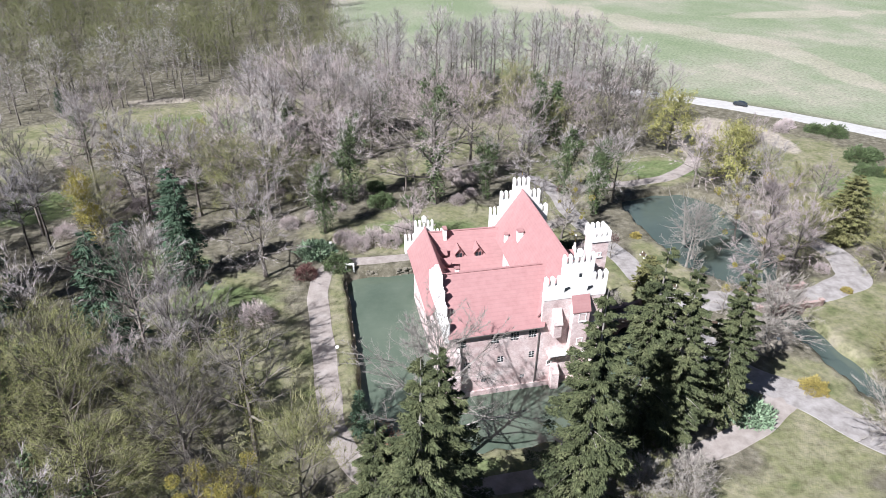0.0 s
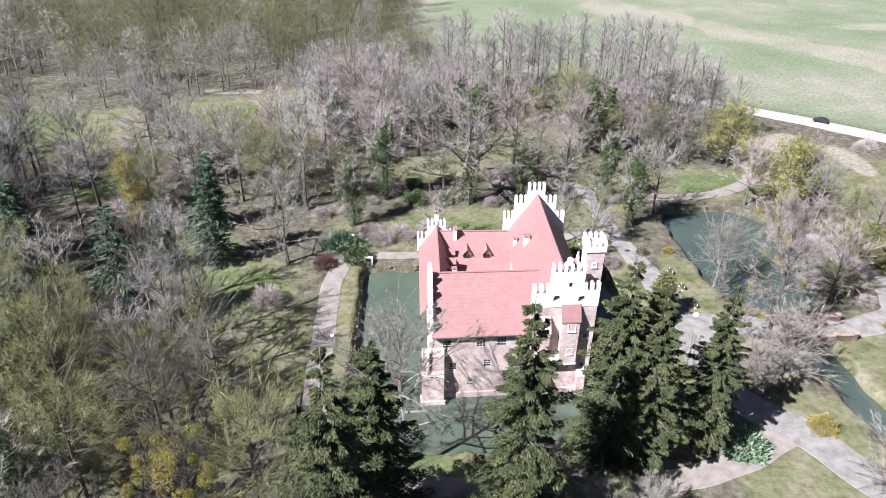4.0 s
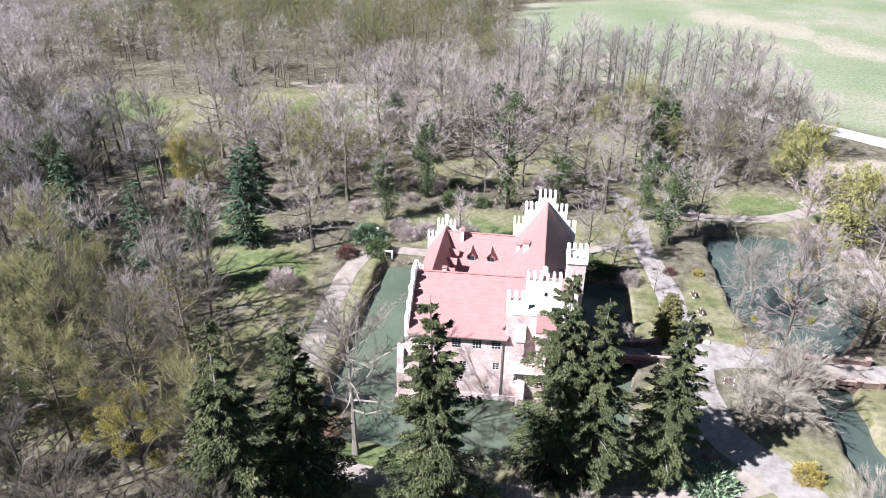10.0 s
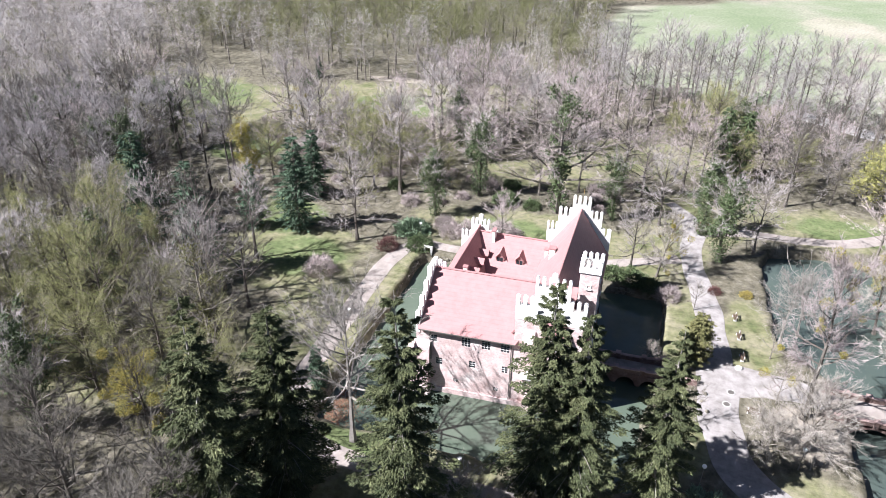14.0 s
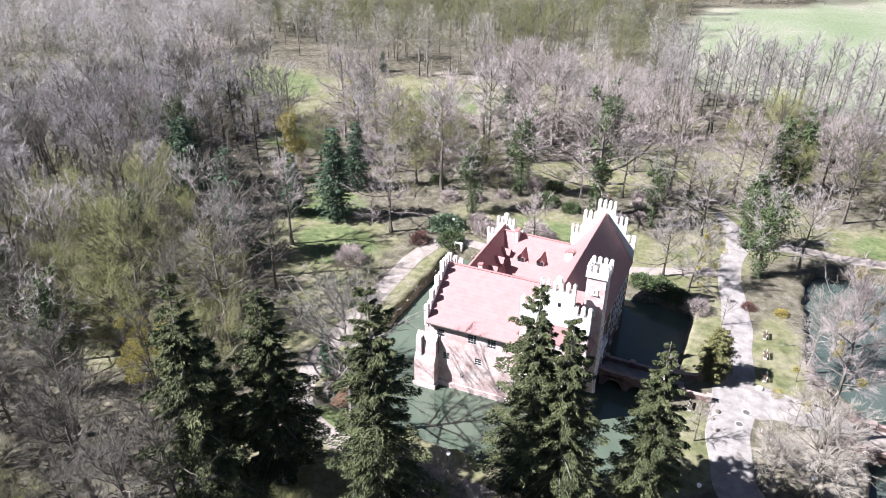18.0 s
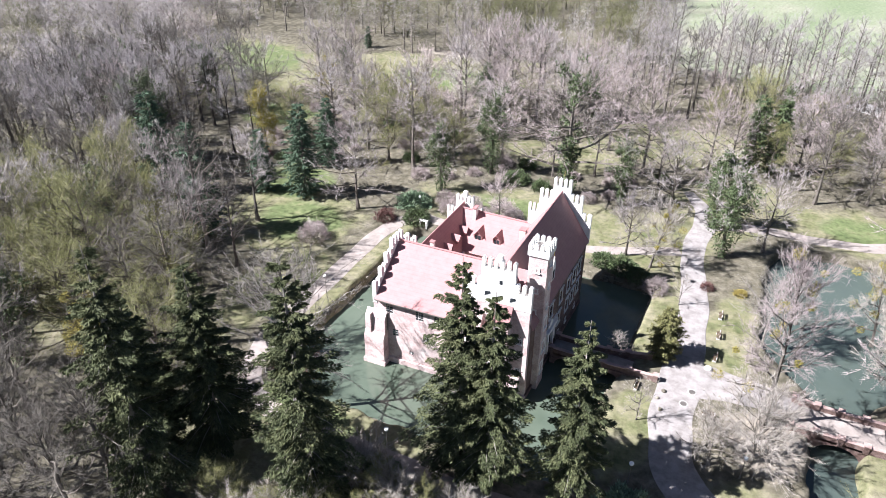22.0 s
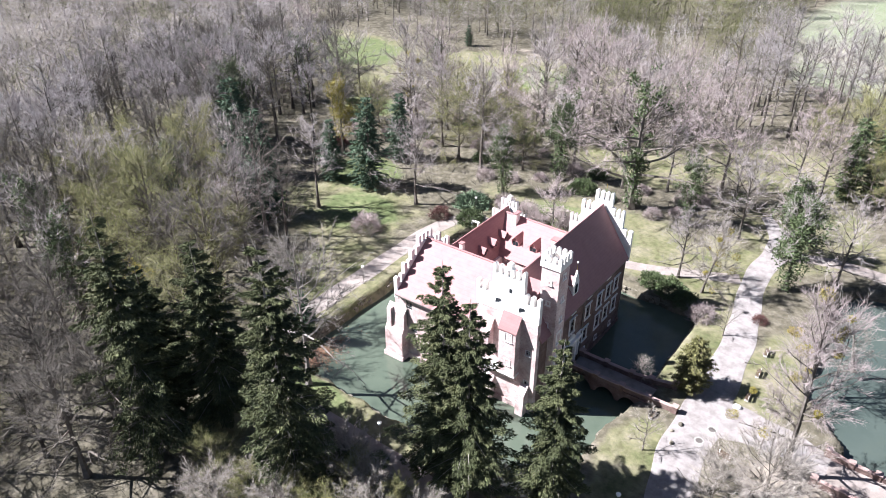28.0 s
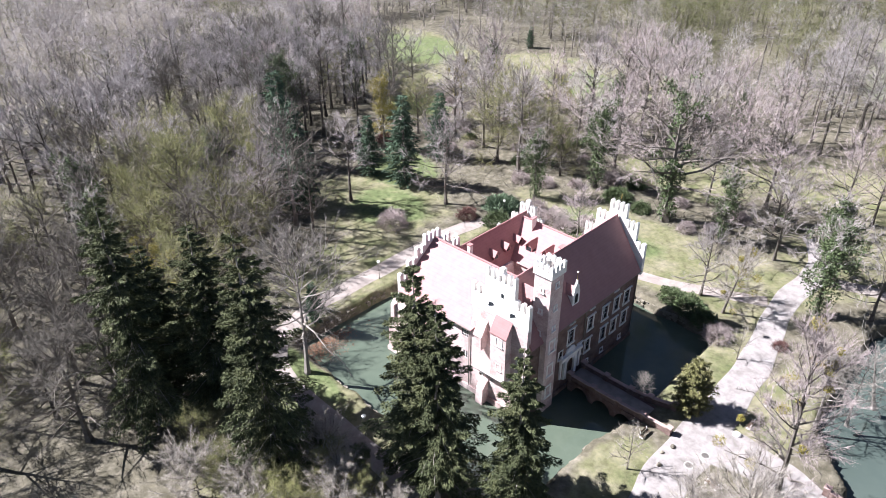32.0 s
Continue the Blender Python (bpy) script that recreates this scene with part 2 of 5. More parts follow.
def ground_material():
    m = bpy.data.materials.new("park_ground")
    m.use_nodes = True
    t, n, l, b = links(m)
    b.inputs["Roughness"].default_value = 0.95
    b.inputs["Specular IOR Level"].default_value = 0.15
    g = n.new("ShaderNodeNewGeometry")

    def noise_tex(scale, detail=6):
        x = n.new("ShaderNodeTexNoise")
        x.inputs["Scale"].default_value, x.inputs["Detail"].default_value, x.inputs["Roughness"].default_value = scale, detail, 0.65
        l.new(g.outputs["Position"], x.inputs["Vector"])
        return x.outputs[0]

    def ramp(src, stops):
        r = n.new("ShaderNodeValToRGB")
        while len(r.color_ramp.elements) < len(stops):
            r.color_ramp.elements.new(0.5)
        for e, (p, c) in zip(r.color_ramp.elements, stops):
            e.position, e.color = p, (*c, 1)
        l.new(src, r.inputs[0])
        return r.outputs[0]

    def mixc(f, a, c):
        x = n.new("ShaderNodeMix")
        x.data_type = "RGBA"
        l.new(f, x.inputs[0])
        l.new(a, x.inputs[6])
        l.new(c, x.inputs[7])
        return x.outputs[2]

    def attr(name):
        x = n.new("ShaderNodeAttribute")
        x.attribute_name = name
        return x.outputs["Fac"]

    litter = ramp(noise_tex(0.5, 9), [(0.3, (0.06, 0.055, 0.037)), (0.5, (0.112, 0.102, 0.075)), (0.7, (0.185, 0.167, 0.133))])
    grass = ramp(noise_tex(0.22, 9), [(0.3, (0.078, 0.094, 0.04)), (0.45, (0.138, 0.138, 0.075)), (0.58, (0.178, 0.168, 0.108)), (0.72, (0.222, 0.2, 0.148))])
    field = ramp(noise_tex(0.02, 10), [(0.36, (0.145, 0.178, 0.105)), (0.47, (0.175, 0.20, 0.13)), (0.55, (0.205, 0.215, 0.155)), (0.64, (0.26, 0.245, 0.195))])
    dirt = ramp(noise_tex(0.4, 8), [(0.3, (0.215, 0.188, 0.15)), (0.7, (0.315, 0.28, 0.236))])

    def patchy(a, scale, gain=1.2):
        """Mask blurred at its rim by noise."""
        s = n.new("ShaderNodeMath")
        s.operation = "MULTIPLY_ADD"
        l.new(noise_tex(scale, 5), s.inputs[0])
        s.inputs[1].default_value = gain
        l.new(a, s.inputs[2])
        r = n.new("ShaderNodeMapRange")
        r.inputs[1].default_value, r.inputs[2].default_value = 0.5 * gain + 0.38, 0.5 * gain + 0.62
        l.new(s.outputs[0], r.inputs[0])
        return r.outputs[0]

    c = mixc(patchy(attr("lawn"), 0.12), litter, grass)
    green = ramp(noise_tex(0.35, 8), [(0.3, (0.072, 0.098, 0.04)), (0.55, (0.115, 0.138, 0.063)), (0.75, (0.18, 0.178, 0.1))])
    c = mixc(patchy(attr("fresh"), 0.1), c, green)
    c = mixc(attr("field"), c, field)
    straw = ramp(noise_tex(0.05, 9), [(0.3, (0.24, 0.215, 0.17)), (0.7, (0.36, 0.32, 0.27))])
    thin = n.new("ShaderNodeMath")
    thin.operation = "MULTIPLY"
    thin.inputs[1].default_value = 0.55
    l.new(patchy(attr("dry"), 0.035, 1.6), thin.inputs[0])
    c = mixc(thin.outputs[0], c, straw)
    c = mixc(patchy(attr("bare"), 0.3, 0.8), c, dirt)
    mm = n.new("ShaderNodeMix")
    mm.data_type, mm.blend_type = "RGBA", "MULTIPLY"
    mm.inputs[0].default_value = 1.0
    l.new(c, mm.inputs[6])
    l.new(ramp(noise_tex(0.9, 8), [(0.3, (0.62, 0.62, 0.6)), (0.5, (1, 1, 1)), (0.7, (1.3, 1.28, 1.25))]), mm.inputs[7])
    l.new(mm.outputs[2], b.inputs["Base Color"])
    bp = n.new("ShaderNodeBump")
    bp.inputs["Distance"].default_value = 0.12
    l.new(noise_tex(3.0, 6), bp.inputs["Height"])
    l.new(bp.outputs[0], b.inputs["Normal"])
    return m


M_GROUND = ground_material()

M_LEAVES = mat("fallen_brown_leaves", [(0.11, 0.06, 0.037), (0.19, 0.11, 0.07)], 1.5, 0.9, per="island")

# ---- mesh helpers ----


def empty(name, label="", category="", group="", kind="", at=(0, 0, 0)):
    ob = new(name)
    ob.location = at
    ob.empty_display_size = 0.5
    return tagged(ob, label, category, group, kind)


def mesh_of(name, verts, faces, material, smooth=False):
    me = bpy.data.meshes.new(name)
    me.from_pydata([tuple(v) for v in verts], [], [tuple(f) for f in faces])
    me.materials.append(material)
    if smooth:
        me.polygons.foreach_set("use_smooth", [True] * len(me.polygons))
    me.update()
    return me


def part(name, geo, material, parent=None, label="", smooth=False):
    """One mesh object out of (verts, faces) or a ready mesh, under a thing or a part."""
    me = geo if isinstance(geo, bpy.types.Mesh) else mesh_of(name, geo[0], geo[1], material, smooth)
    ob = new(name, me)
    if parent:
        ob.parent = parent
    return tagged(ob, label)


def box(x0, x1, y0, y1, z0, z1):
    v = [(x, y, z) for z in (z0, z1) for y in (y0, y1) for x in (x0, x1)]
    return v, [(0, 2, 3, 1), (4, 5, 7, 6), (0, 1, 5, 4), (2, 6, 7, 3), (0, 4, 6, 2), (1, 3, 7, 5)]


def join(*geos):
    v, f = [], []
    for a, b in geos:
        k = len(v)
        v += list(a)
        f += [tuple(i + k for i in q) for q in b]
    return v, f


def prism(poly, axis, a, b):
    """A polygon of (u, w) pushed along an axis from a to b: axis 'x' takes (y, z), 'y' takes (x, z), 'z' takes (x, y)."""
    put = {"x": lambda u, w, s: (s, u, w), "y": lambda u, w, s: (u, s, w), "z": lambda u, w, s: (u, w, s)}[axis]
    k = len(poly)
    v = [put(u, w, a) for u, w in poly] + [put(u, w, b) for u, w in poly]
    f = [tuple(range(k)), tuple(range(2 * k - 1, k - 1, -1))] + [(i, i + k, (i + 1) % k + k, (i + 1) % k) for i in range(k)]
    return v, f


def tube(points, radii, sides):
    """Tapered tube along a polyline, as numpy arrays."""
    P = np.asarray(points, float)
    R = np.asarray(radii, float)
    d = np.gradient(P, axis=0)
    d /= np.linalg.norm(d, axis=1)[:, None] + 1e-9
    ref = np.where(np.abs(d[:, 2:3]) > 0.9, np.array([[1.0, 0, 0]]), np.array([[0, 0, 1.0]]))
    u = np.cross(d, ref)
    u /= np.linalg.norm(u, axis=1)[:, None] + 1e-9
    w = np.cross(d, u)
    a = np.arange(sides) * 2 * math.pi / sides
    V = P[:, None, :] + R[:, None, None] * (np.cos(a)[None, :, None] * u[:, None, :] + np.sin(a)[None, :, None] * w[:, None, :])
    k = len(P)
    F = [(i * sides + j, i * sides + (j + 1) % sides, (i + 1) * sides + (j + 1) % sides, (i + 1) * sides + j) for i in range(k - 1) for j in range(sides)]
    return [tuple(v) for v in V.reshape(-1, 3)], F


def blades(base, tip, width, heart=None):
    """Thin triangles from base to tip, of that width at the foot, turned at random, or roughly outward from a crown's heart at that height."""
    base, tip = np.asarray(base), np.asarray(tip)
    k = len(base)
    d = tip - base
    r = np.random.normal(size=(k, 3))
    if heart is not None:
        o = (base + tip) / 2 - np.array([0, 0, heart])
        r = o / (np.linalg.norm(o, axis=1)[:, None] + 1e-9) + 0.3 * r + np.array([0, 0, 0.35])
    s = np.cross(d, r)
    s *= (np.asarray(width).reshape(-1, 1) / 2) / (np.linalg.norm(s, axis=1)[:, None] + 1e-9)
    V = np.stack([base - s, base + s, tip], 1).reshape(-1, 3)
    return V, np.arange(3 * k).reshape(-1, 3)


def tri_mesh(name, V, F, material):
    V, F = np.asarray(V, np.float32), np.asarray(F, np.int32)
    me = bpy.data.meshes.new(name)
    me.vertices.add(len(V))
    me.vertices.foreach_set("co", V.ravel())
    me.loops.add(F.size)
    me.loops.foreach_set("vertex_index", F.ravel())
    me.polygons.add(len(F))
    me.polygons.foreach_set("loop_start", np.arange(0, F.size, F.shape[1], dtype=np.int32))
    me.materials.append(material)
    me.update(calc_edges=True)
    return me


# ---- ground ----
MOAT = (4.3, 52.4, 64.2, 114.0)
POND = [(70.2, 104.5), (69.5, 118), (69.2, 130), (71, 136.5), (80, 139), (88, 138.5), (94, 131), (96, 118), (93, 106), (88, 99), (85, 95), (84.5, 80), (86, 62), (82, 60), (79, 66), (78, 82), (77.5, 96), (74, 100)]


def poly_dist(px, py, poly):
    """Signed distance to a polygon, negative inside."""
    best = np.full(px.shape, 1e9)
    inside = np.zeros(px.shape, bool)
    for (ax, ay), (bx, by) in zip(poly, poly[1:] + poly[:1]):
        ex, ey = bx - ax, by - ay
        u = np.clip(((px - ax) * ex + (py - ay) * ey) / (ex * ex + ey * ey), 0, 1)
        best = np.minimum(best, np.hypot(px - ax - u * ex, py - ay - u * ey))
        inside ^= ((ay > py) != (by > py)) & (px < (bx - ax) * (py - ay) / (by - ay + 1e-12) + ax)
    return np.where(inside, -best, best)


def moat_dist(x, y):
    x0, x1, y0, y1 = MOAT
    r = 2.5
    x1 = x1 - 1.6 * np.clip((88 - y) / 8, 0, 1)
    qx, qy = np.abs(x - (x0 + x1) / 2) - (x1 - x0) / 2 + r, np.abs(y - (y0 + y1) / 2) - (y1 - y0) / 2 + r
    d = np.hypot(np.maximum(qx, 0), np.maximum(qy, 0)) + np.minimum(np.maximum(qx, qy), 0) - r
    return d + 0.22 * np.sin(x * 0.9 + 1.3 * np.sin(y * 0.31)) * np.sin(y * 0.7 + 1)


EDGE = [(14, 332), (20, 394), (54, 408), (88, 436), (200, 900), (1500, 1500), (1500, -600), (420, -180), (225, 104), (190, 146), (173, 165), (149, 191), (122, 213), (94, 237), (60, 240), (32, 248), (22, 290)]
GLADES = [(-84, 170, 15, 9), (-112, 196, 26, 14), (-98, 186, 34, 15), (-45, 204, 30, 15), (-15, 215, 26, 13), (-70, 194, 30, 13), (45, 178, 22, 13), (20, 160, 17, 8)]
LAWNS = [(-22, 104, 16, 13), (-8, 84, 7, 18), (26, 127, 26, 11), (50, 128, 10, 12), (66, 103, 4.5, 13), (55, 104, 3.5, 14), (67, 60, 12, 9), (72, 68, 6, 7), (45, 126, 12, 9), (20, 61, 13, 4), (56, 77, 4, 9), (2.8, 90, 2, 26), (100, 80, 20, 14), (85, 150, 14, 9), (60, 148, 12, 12), (62, 159, 7, 8), (14, 52, 12, 7), (46, 45, 26, 9), (-60, 85, 14, 9), (-30, 62, 12, 7), (122, 152, 24, 18), (136, 128, 16, 12), (118, 120, 10, 14)] + GLADES


def blobs(x, y, some):
    out = np.zeros(x.shape)
    for cx, cy, rx, ry in some:
        out = np.maximum(out, np.clip(1.5 - np.hypot((x - cx) / rx, (y - cy) / ry), 0, 1))
    return out


def build_ground():
    fine = 0.6
    xs = np.unique(np.round(np.concatenate([np.linspace(-1800, -140, 40), np.arange(-140, -2, 3.0), np.arange(-2, 100, fine), np.arange(100, 240, 3.0), np.linspace(240, 1800, 40)]), 3))
    ys = np.unique(np.round(np.concatenate([np.linspace(-900, -10, 20), np.arange(-10, 56, 3.0), np.arange(56, 143, fine), np.arange(143, 420, 3.0), np.linspace(420, 2600, 45)]), 3))
    X, Y = np.meshgrid(xs, ys)
    d = np.minimum(moat_dist(X, Y), poly_dist(X, Y, POND) + 0.3 * np.sin(X * 1.1) * np.sin(Y * 0.8))
    Z = np.where(d < 0, -3.2, 0.0) * np.clip(-d / 0.9, 0, 1)
    Z = np.where(d > 0, 0.0, Z)
    k, w = X.shape
    V = np.stack([X, Y, Z], -1).reshape(-1, 3)
    i = np.arange((k - 1) * w).reshape(k - 1, w)[:, :-1].ravel()
    F = np.stack([i, i + 1, i + 1 + w, i + w], 1)
    me = tri_mesh("ground", V, F, M_GROUND)
    fld = np.clip(-poly_dist(X, Y, EDGE) / 6 + 0.5, 0, 1)
    law = blobs(X, Y, LAWNS)
    bar = np.maximum(blobs(X, Y, [(112, 172, 14, 9), (108, 160, 10, 8), (131, 165, 4, 11), (121, 181, 5, 4), (73, 83, 5, 6), (-45, 226, 10, 3)]), np.clip(1 - np.abs(d - 0.3) / 0.6, 0, 1) * 0.4)
    fresh = blobs(X, Y, [(-32, 200, 17, 11), (-105, 190, 22, 15), (20, 127, 12, 6), (-18, 105, 9, 7), (136, 128, 16, 12), (88, 150, 11, 6), (-30, 120, 9, 8), (-60, 152, 10, 8), (12, 61.5, 9, 2.5)])
    dry = blobs(X, Y, [(120, 372, 16, 22), (141, 348, 12, 20), (157, 322, 11, 20), (176, 300, 14, 16), (192, 278, 12, 16), (200, 250, 9, 20), (200, 220, 8, 18), (203, 190, 8, 18), (260, 330, 50, 9)])
    for name, val in (("lawn", law), ("bare", bar), ("field", fld), ("dry", dry), ("fresh", fresh)):
        me.attributes.new(name, "FLOAT", "POINT").data.foreach_set("value", val.ravel().astype(np.float32))
    ob = new("ground", me)
    tagged(ob, "park ground of grass, leaf litter and far meadow", "ground", kind="structure")


build_ground()


def ribbon(name, pts, width, material, z, label, category):
    """A path of even width with a slightly frayed rim, laid along a smoothed line."""
    P = [np.array(p, float) for p in pts]
    line = []
    for i in range(len(P) - 1):
        a, b, c, d = P[max(i - 1, 0)], P[i], P[i + 1], P[min(i + 2, len(P) - 1)]
        for u in np.linspace(0, 1, 14, endpoint=False):
            line.append(0.5 * (2 * b + (c - a) * u + (2 * a - 5 * b + 4 * c - d) * u * u + (3 * b - a - 3 * c + d) * u ** 3))
    line.append(P[-1])
    L = np.array(line)
    t = np.gradient(L[:, :2], axis=0)
    t /= np.linalg.norm(t, axis=1)[:, None] + 1e-9
    nrm = np.stack([-t[:, 1], t[:, 0]], 1)
    wid = L[:, 2] if L.shape[1] > 2 else np.full(len(L), width)
    V = []
    for i, (c, s, w) in enumerate(zip(L[:, :2], nrm, wid)):
        a, b = (w / 2 * (1 + 0.05 * math.sin(i * 0.45 + q) + 0.04 * math.sin(i * 0.19 + 2 * q)) for q in (0, 2))
        for o, h in ((a + 0.12, -0.03), (a, z), (0, z + 0.02), (-b, z), (-b - 0.12, -0.03)):
            V.append((*(c + s * o), h))
    F = [(i * 5 + j, i * 5 + j + 1, i * 5 + j + 6, i * 5 + j + 5) for i in range(len(L) - 1) for j in range(4)]
    ob = part(name, (V, F), material)
    return tagged(ob, label, category, kind="structure")


ribbon("pavement_west", [(3, 118, 3), (0.2, 112, 3.4), (-0.8, 104, 3.6), (-0.6, 92, 3.6), (-0.2, 80, 3.6), (0.2, 71, 3.4), (4, 62.5, 3.2), (12, 58.8, 3.0), (22, 58.4, 3.0), (32, 58.6, 3.0), (42, 58.0, 3.2), (52, 59.5, 3.6), (60, 62.5, 4.0), (66, 66.5, 4.6)], 3.5, M_DIRT, 0.03, "trodden gravel path along the moat bank", "path")
ribbon("pavement_north", [(3, 117.2, 3), (10, 116.6, 2.6), (20, 117.0, 2.6), (32, 118.4, 2.6), (42, 121.5, 2.6), (54, 127, 3)], 2.6, M_DIRT, 0.036, "pale gravel path north of the moat", "path")
ribbon("pavement_east", [(96, 34, 6), (84, 45, 6), (75, 56, 6), (69, 66.5, 6), (63.5, 72, 5.6), (61.2, 80, 5.6), (60.6, 90, 5.8), (60.2, 100, 5.0), (59.4, 110, 4.6), (57.5, 120, 4.2), (56.2, 130, 4.0), (56.6, 140, 4.4), (55, 147, 3.4), (51, 153, 2)], 5, M_GRAVEL, 0.042, "wide pale gravel drive beside the moat", "path")
ribbon("pavement_junction", [(59, 90.2, 7.5), (64, 91.8, 7.0), (70, 92.2, 5.6), (76, 91.0, 4.6), (80, 90.2, 4.6), (86, 89.8, 4.8), (93, 91.5, 5), (101, 95, 6.5), (103.5, 104, 5.5), (101, 113, 4), (99, 124, 3)], 5, M_GRAVEL, 0.048, "pale gravel path leading over the brick bridge", "path")
ribbon("pavement_pond", [(57, 139, 3), (66, 142.5, 3), (78, 143, 3), (88, 145, 3.4), (98, 152, 3.6), (104, 160, 4), (112, 166, 5)], 3, M_DIRT, 0.038, "gravel path round the pond", "path")
ribbon("road", [(84, 232), (105, 217), (117, 208.5), (130, 199), (143, 188), (156, 175), (167, 163.5), (182, 145), (215, 100), (280, 20)], 8.0, M_ROAD, 0.05, "pale country road at the edge of the meadow", "road")

moat_water = part("water_moat", ([(2, 62, -2), (55, 62, -2), (55, 116, -2), (2, 116, -2)], [(0, 1, 2, 3)]), M_WATER)
tagged(moat_water, "murky green water of the moat", "water", kind="structure")
pond_water = part("water_pond", ([(68.2, 58, -1.7), (98, 58, -1.7), (98, 141, -1.7), (68.2, 141, -1.7)], [(0, 1, 2, 3)]), M_POND)
tagged(pond_water, "murky green water of the park pond", "water", kind="structure")

# ---- the moated castle ----
castle = empty("castle", "pink and white moated castle with stepped gables and red tiled roofs", "castle")


def skew(v):
    """The south front stands slightly out of square."""
    x, y, z = v
    return (x, y + 0.045 * (x - 16) * max(0.0, (105 - y) / 28), z)


def cpart(name, geo, material, parent=None, label="", smooth=False):
    return part(name, ([skew(v) for v in geo[0]], geo[1]), material, parent or castle, label, smooth)


def wall(axis, at, depth, u0, u1, z0, z1, holes):
    """A wall in the plane axis=at, of that depth (signed, inwards), with rectangular openings (u0, u1, z0, z1) right through it."""
    us = sorted({u0, u1, *(h[0] for h in holes), *(h[1] for h in holes)})
    zs = sorted({z0, z1, *(h[2] for h in holes), *(h[3] for h in holes)})
    put = (lambda u, s, z: (u, s, z)) if axis == "y" else (lambda u, s, z: (s, u, z))
    V, F = [], []

    def quad(*pts):
        F.append(tuple(range(len(V), len(V) + 4)))
        V.extend(pts)

    for a, b in zip(us, us[1:]):
        for c, d in zip(zs, zs[1:]):
            if any(h[0] <= a and b <= h[1] and h[2] <= c and d <= h[3] for h in holes):
                continue
            for s in (at, at + depth):
                quad(put(a, s, c), put(b, s, c), put(b, s, d), put(a, s, d))
    for a, b, c, d in [*holes, (u0, u1, z0, z1)]:
        for p, q in (((a, c), (b, c)), ((b, c), (b, d)), ((b, d), (a, d)), ((a, d), (a, c))):
            quad(put(p[0], at, p[1]), put(q[0], at, q[1]), put(q[0], at + depth, q[1]), put(p[0], at + depth, p[1]))
    return V, F


def cwindow(axis, at, out, u, z, w, h, surround=0.18, bars=(1, 2), hood=False, recess=0.2, name="window"):
    """A window centred at (u, z) in the plane axis=at; out is +1 or -1, the way that it faces. Frame, pane, glazing bars, sill."""
    put = (lambda a, s, q: (a, s, q)) if axis == "y" else (lambda a, s, q: (s, a, q))

    def bx(a0, a1, s0, s1, q0, q1):
        v, f = box(a0, a1, 0, 1, q0, q1)
        return [put(a, (at + out * s0) if s == 0 else (at + out * s1), q) for a, s, q in v], f

    root = cpart(name, bx(u - w / 2, u + w / 2, -recess - 0.04, -recess, z - h / 2, z + h / 2), M_GLASS, label="dark window pane")
    a0, a1, q0, q1, e = u - w / 2, u + w / 2, z - h / 2, z + h / 2, surround
    if surround:
        fr_ = join(bx(a0 - e, a0, -0.05, 0.06, q0 - e, q1 + e), bx(a1, a1 + e, -0.05, 0.06, q0 - e, q1 + e), bx(a0, a1, -0.05, 0.06, q1, q1 + e))
        cpart("frame", fr_, M_STONE, root, "pale stone surround")
        cpart("sill", bx(a0 - e - 0.08, a1 + e + 0.08, -0.05, 0.16, q0 - e, q0), M_STONE, root)
    if hood:
        cpart("hood", bx(a0 - e - 0.15, a1 + e + 0.15, 0.0, 0.22, q1 + e, q1 + e + 0.16), M_STONE, root)
    g = [bx(a0 + (a1 - a0) * (i + 1) / (bars[0] + 1) - 0.02, a0 + (a1 - a0) * (i + 1) / (bars[0] + 1) + 0.02, -recess, 0.06 - recess, q0, q1) for i in range(bars[0])]
    g += [bx(a0, a1, -recess, 0.04 - recess, q0 + h * (i + 1) / (bars[1] + 1) - 0.016, q0 + h * (i + 1) / (bars[1] + 1) + 0.016) for i in range(bars[1])]
    if g:
        cpart("glazing_bar", join(*g), M_STONE, root)
    return root


def merlon(axis, u0, u1, s0, s1, z0, z1, material=None):
    """One battlement tooth with a sloped cap."""
    c = 0.22
    uu, mid = (u0 + u1) / 2, z1 + c
    v, f = (box(u0, u1, s0, s1, z0, z1) if axis == "y" else box(s0, s1, u0, u1, z0, z1))
    v = list(v) + [(uu, s0 + 0.1, mid), (uu, s1 - 0.1, mid)] if axis == "y" else list(v) + [(s0 + 0.1, uu, mid), (s1 - 0.1, uu, mid)]
    f = [q for q in f if q != (4, 5, 7, 6)]
    f += [(4, 5, 8), (5, 7, 9, 8), (7, 6, 9), (6, 4, 8, 9)] if axis == "y" else [(4, 6, 8), (6, 7, 9, 8), (7, 5, 9), (5, 4, 8, 9)]
    cpart("merlon", (v, f), material or M_WHITE)


def stepped_gable(axis, at, s1, zbase, steps, tooth, gap, high, slant=None):
    """A gable wall in steps: each (u0, u1, z) a block up to z, with battlement teeth on it."""
    geos = []
    for u0, u1, z in steps:
        geos.append(box(u0, u1, at, s1, zbase, z) if axis == "y" else box(at, s1, u0, u1, zbase, z))
        k = max(1, round((u1 - u0 + gap) / (tooth + gap)))
        t = (u1 - u0 - gap * (k - 1)) / k
        for i in range(k):
            a = u0 + i * (t + gap)
            merlon(axis, a, a + t, at, s1, z, z + high)
    cpart("gable", join(*geos), M_WHITE, label="white limewashed stepped gable")


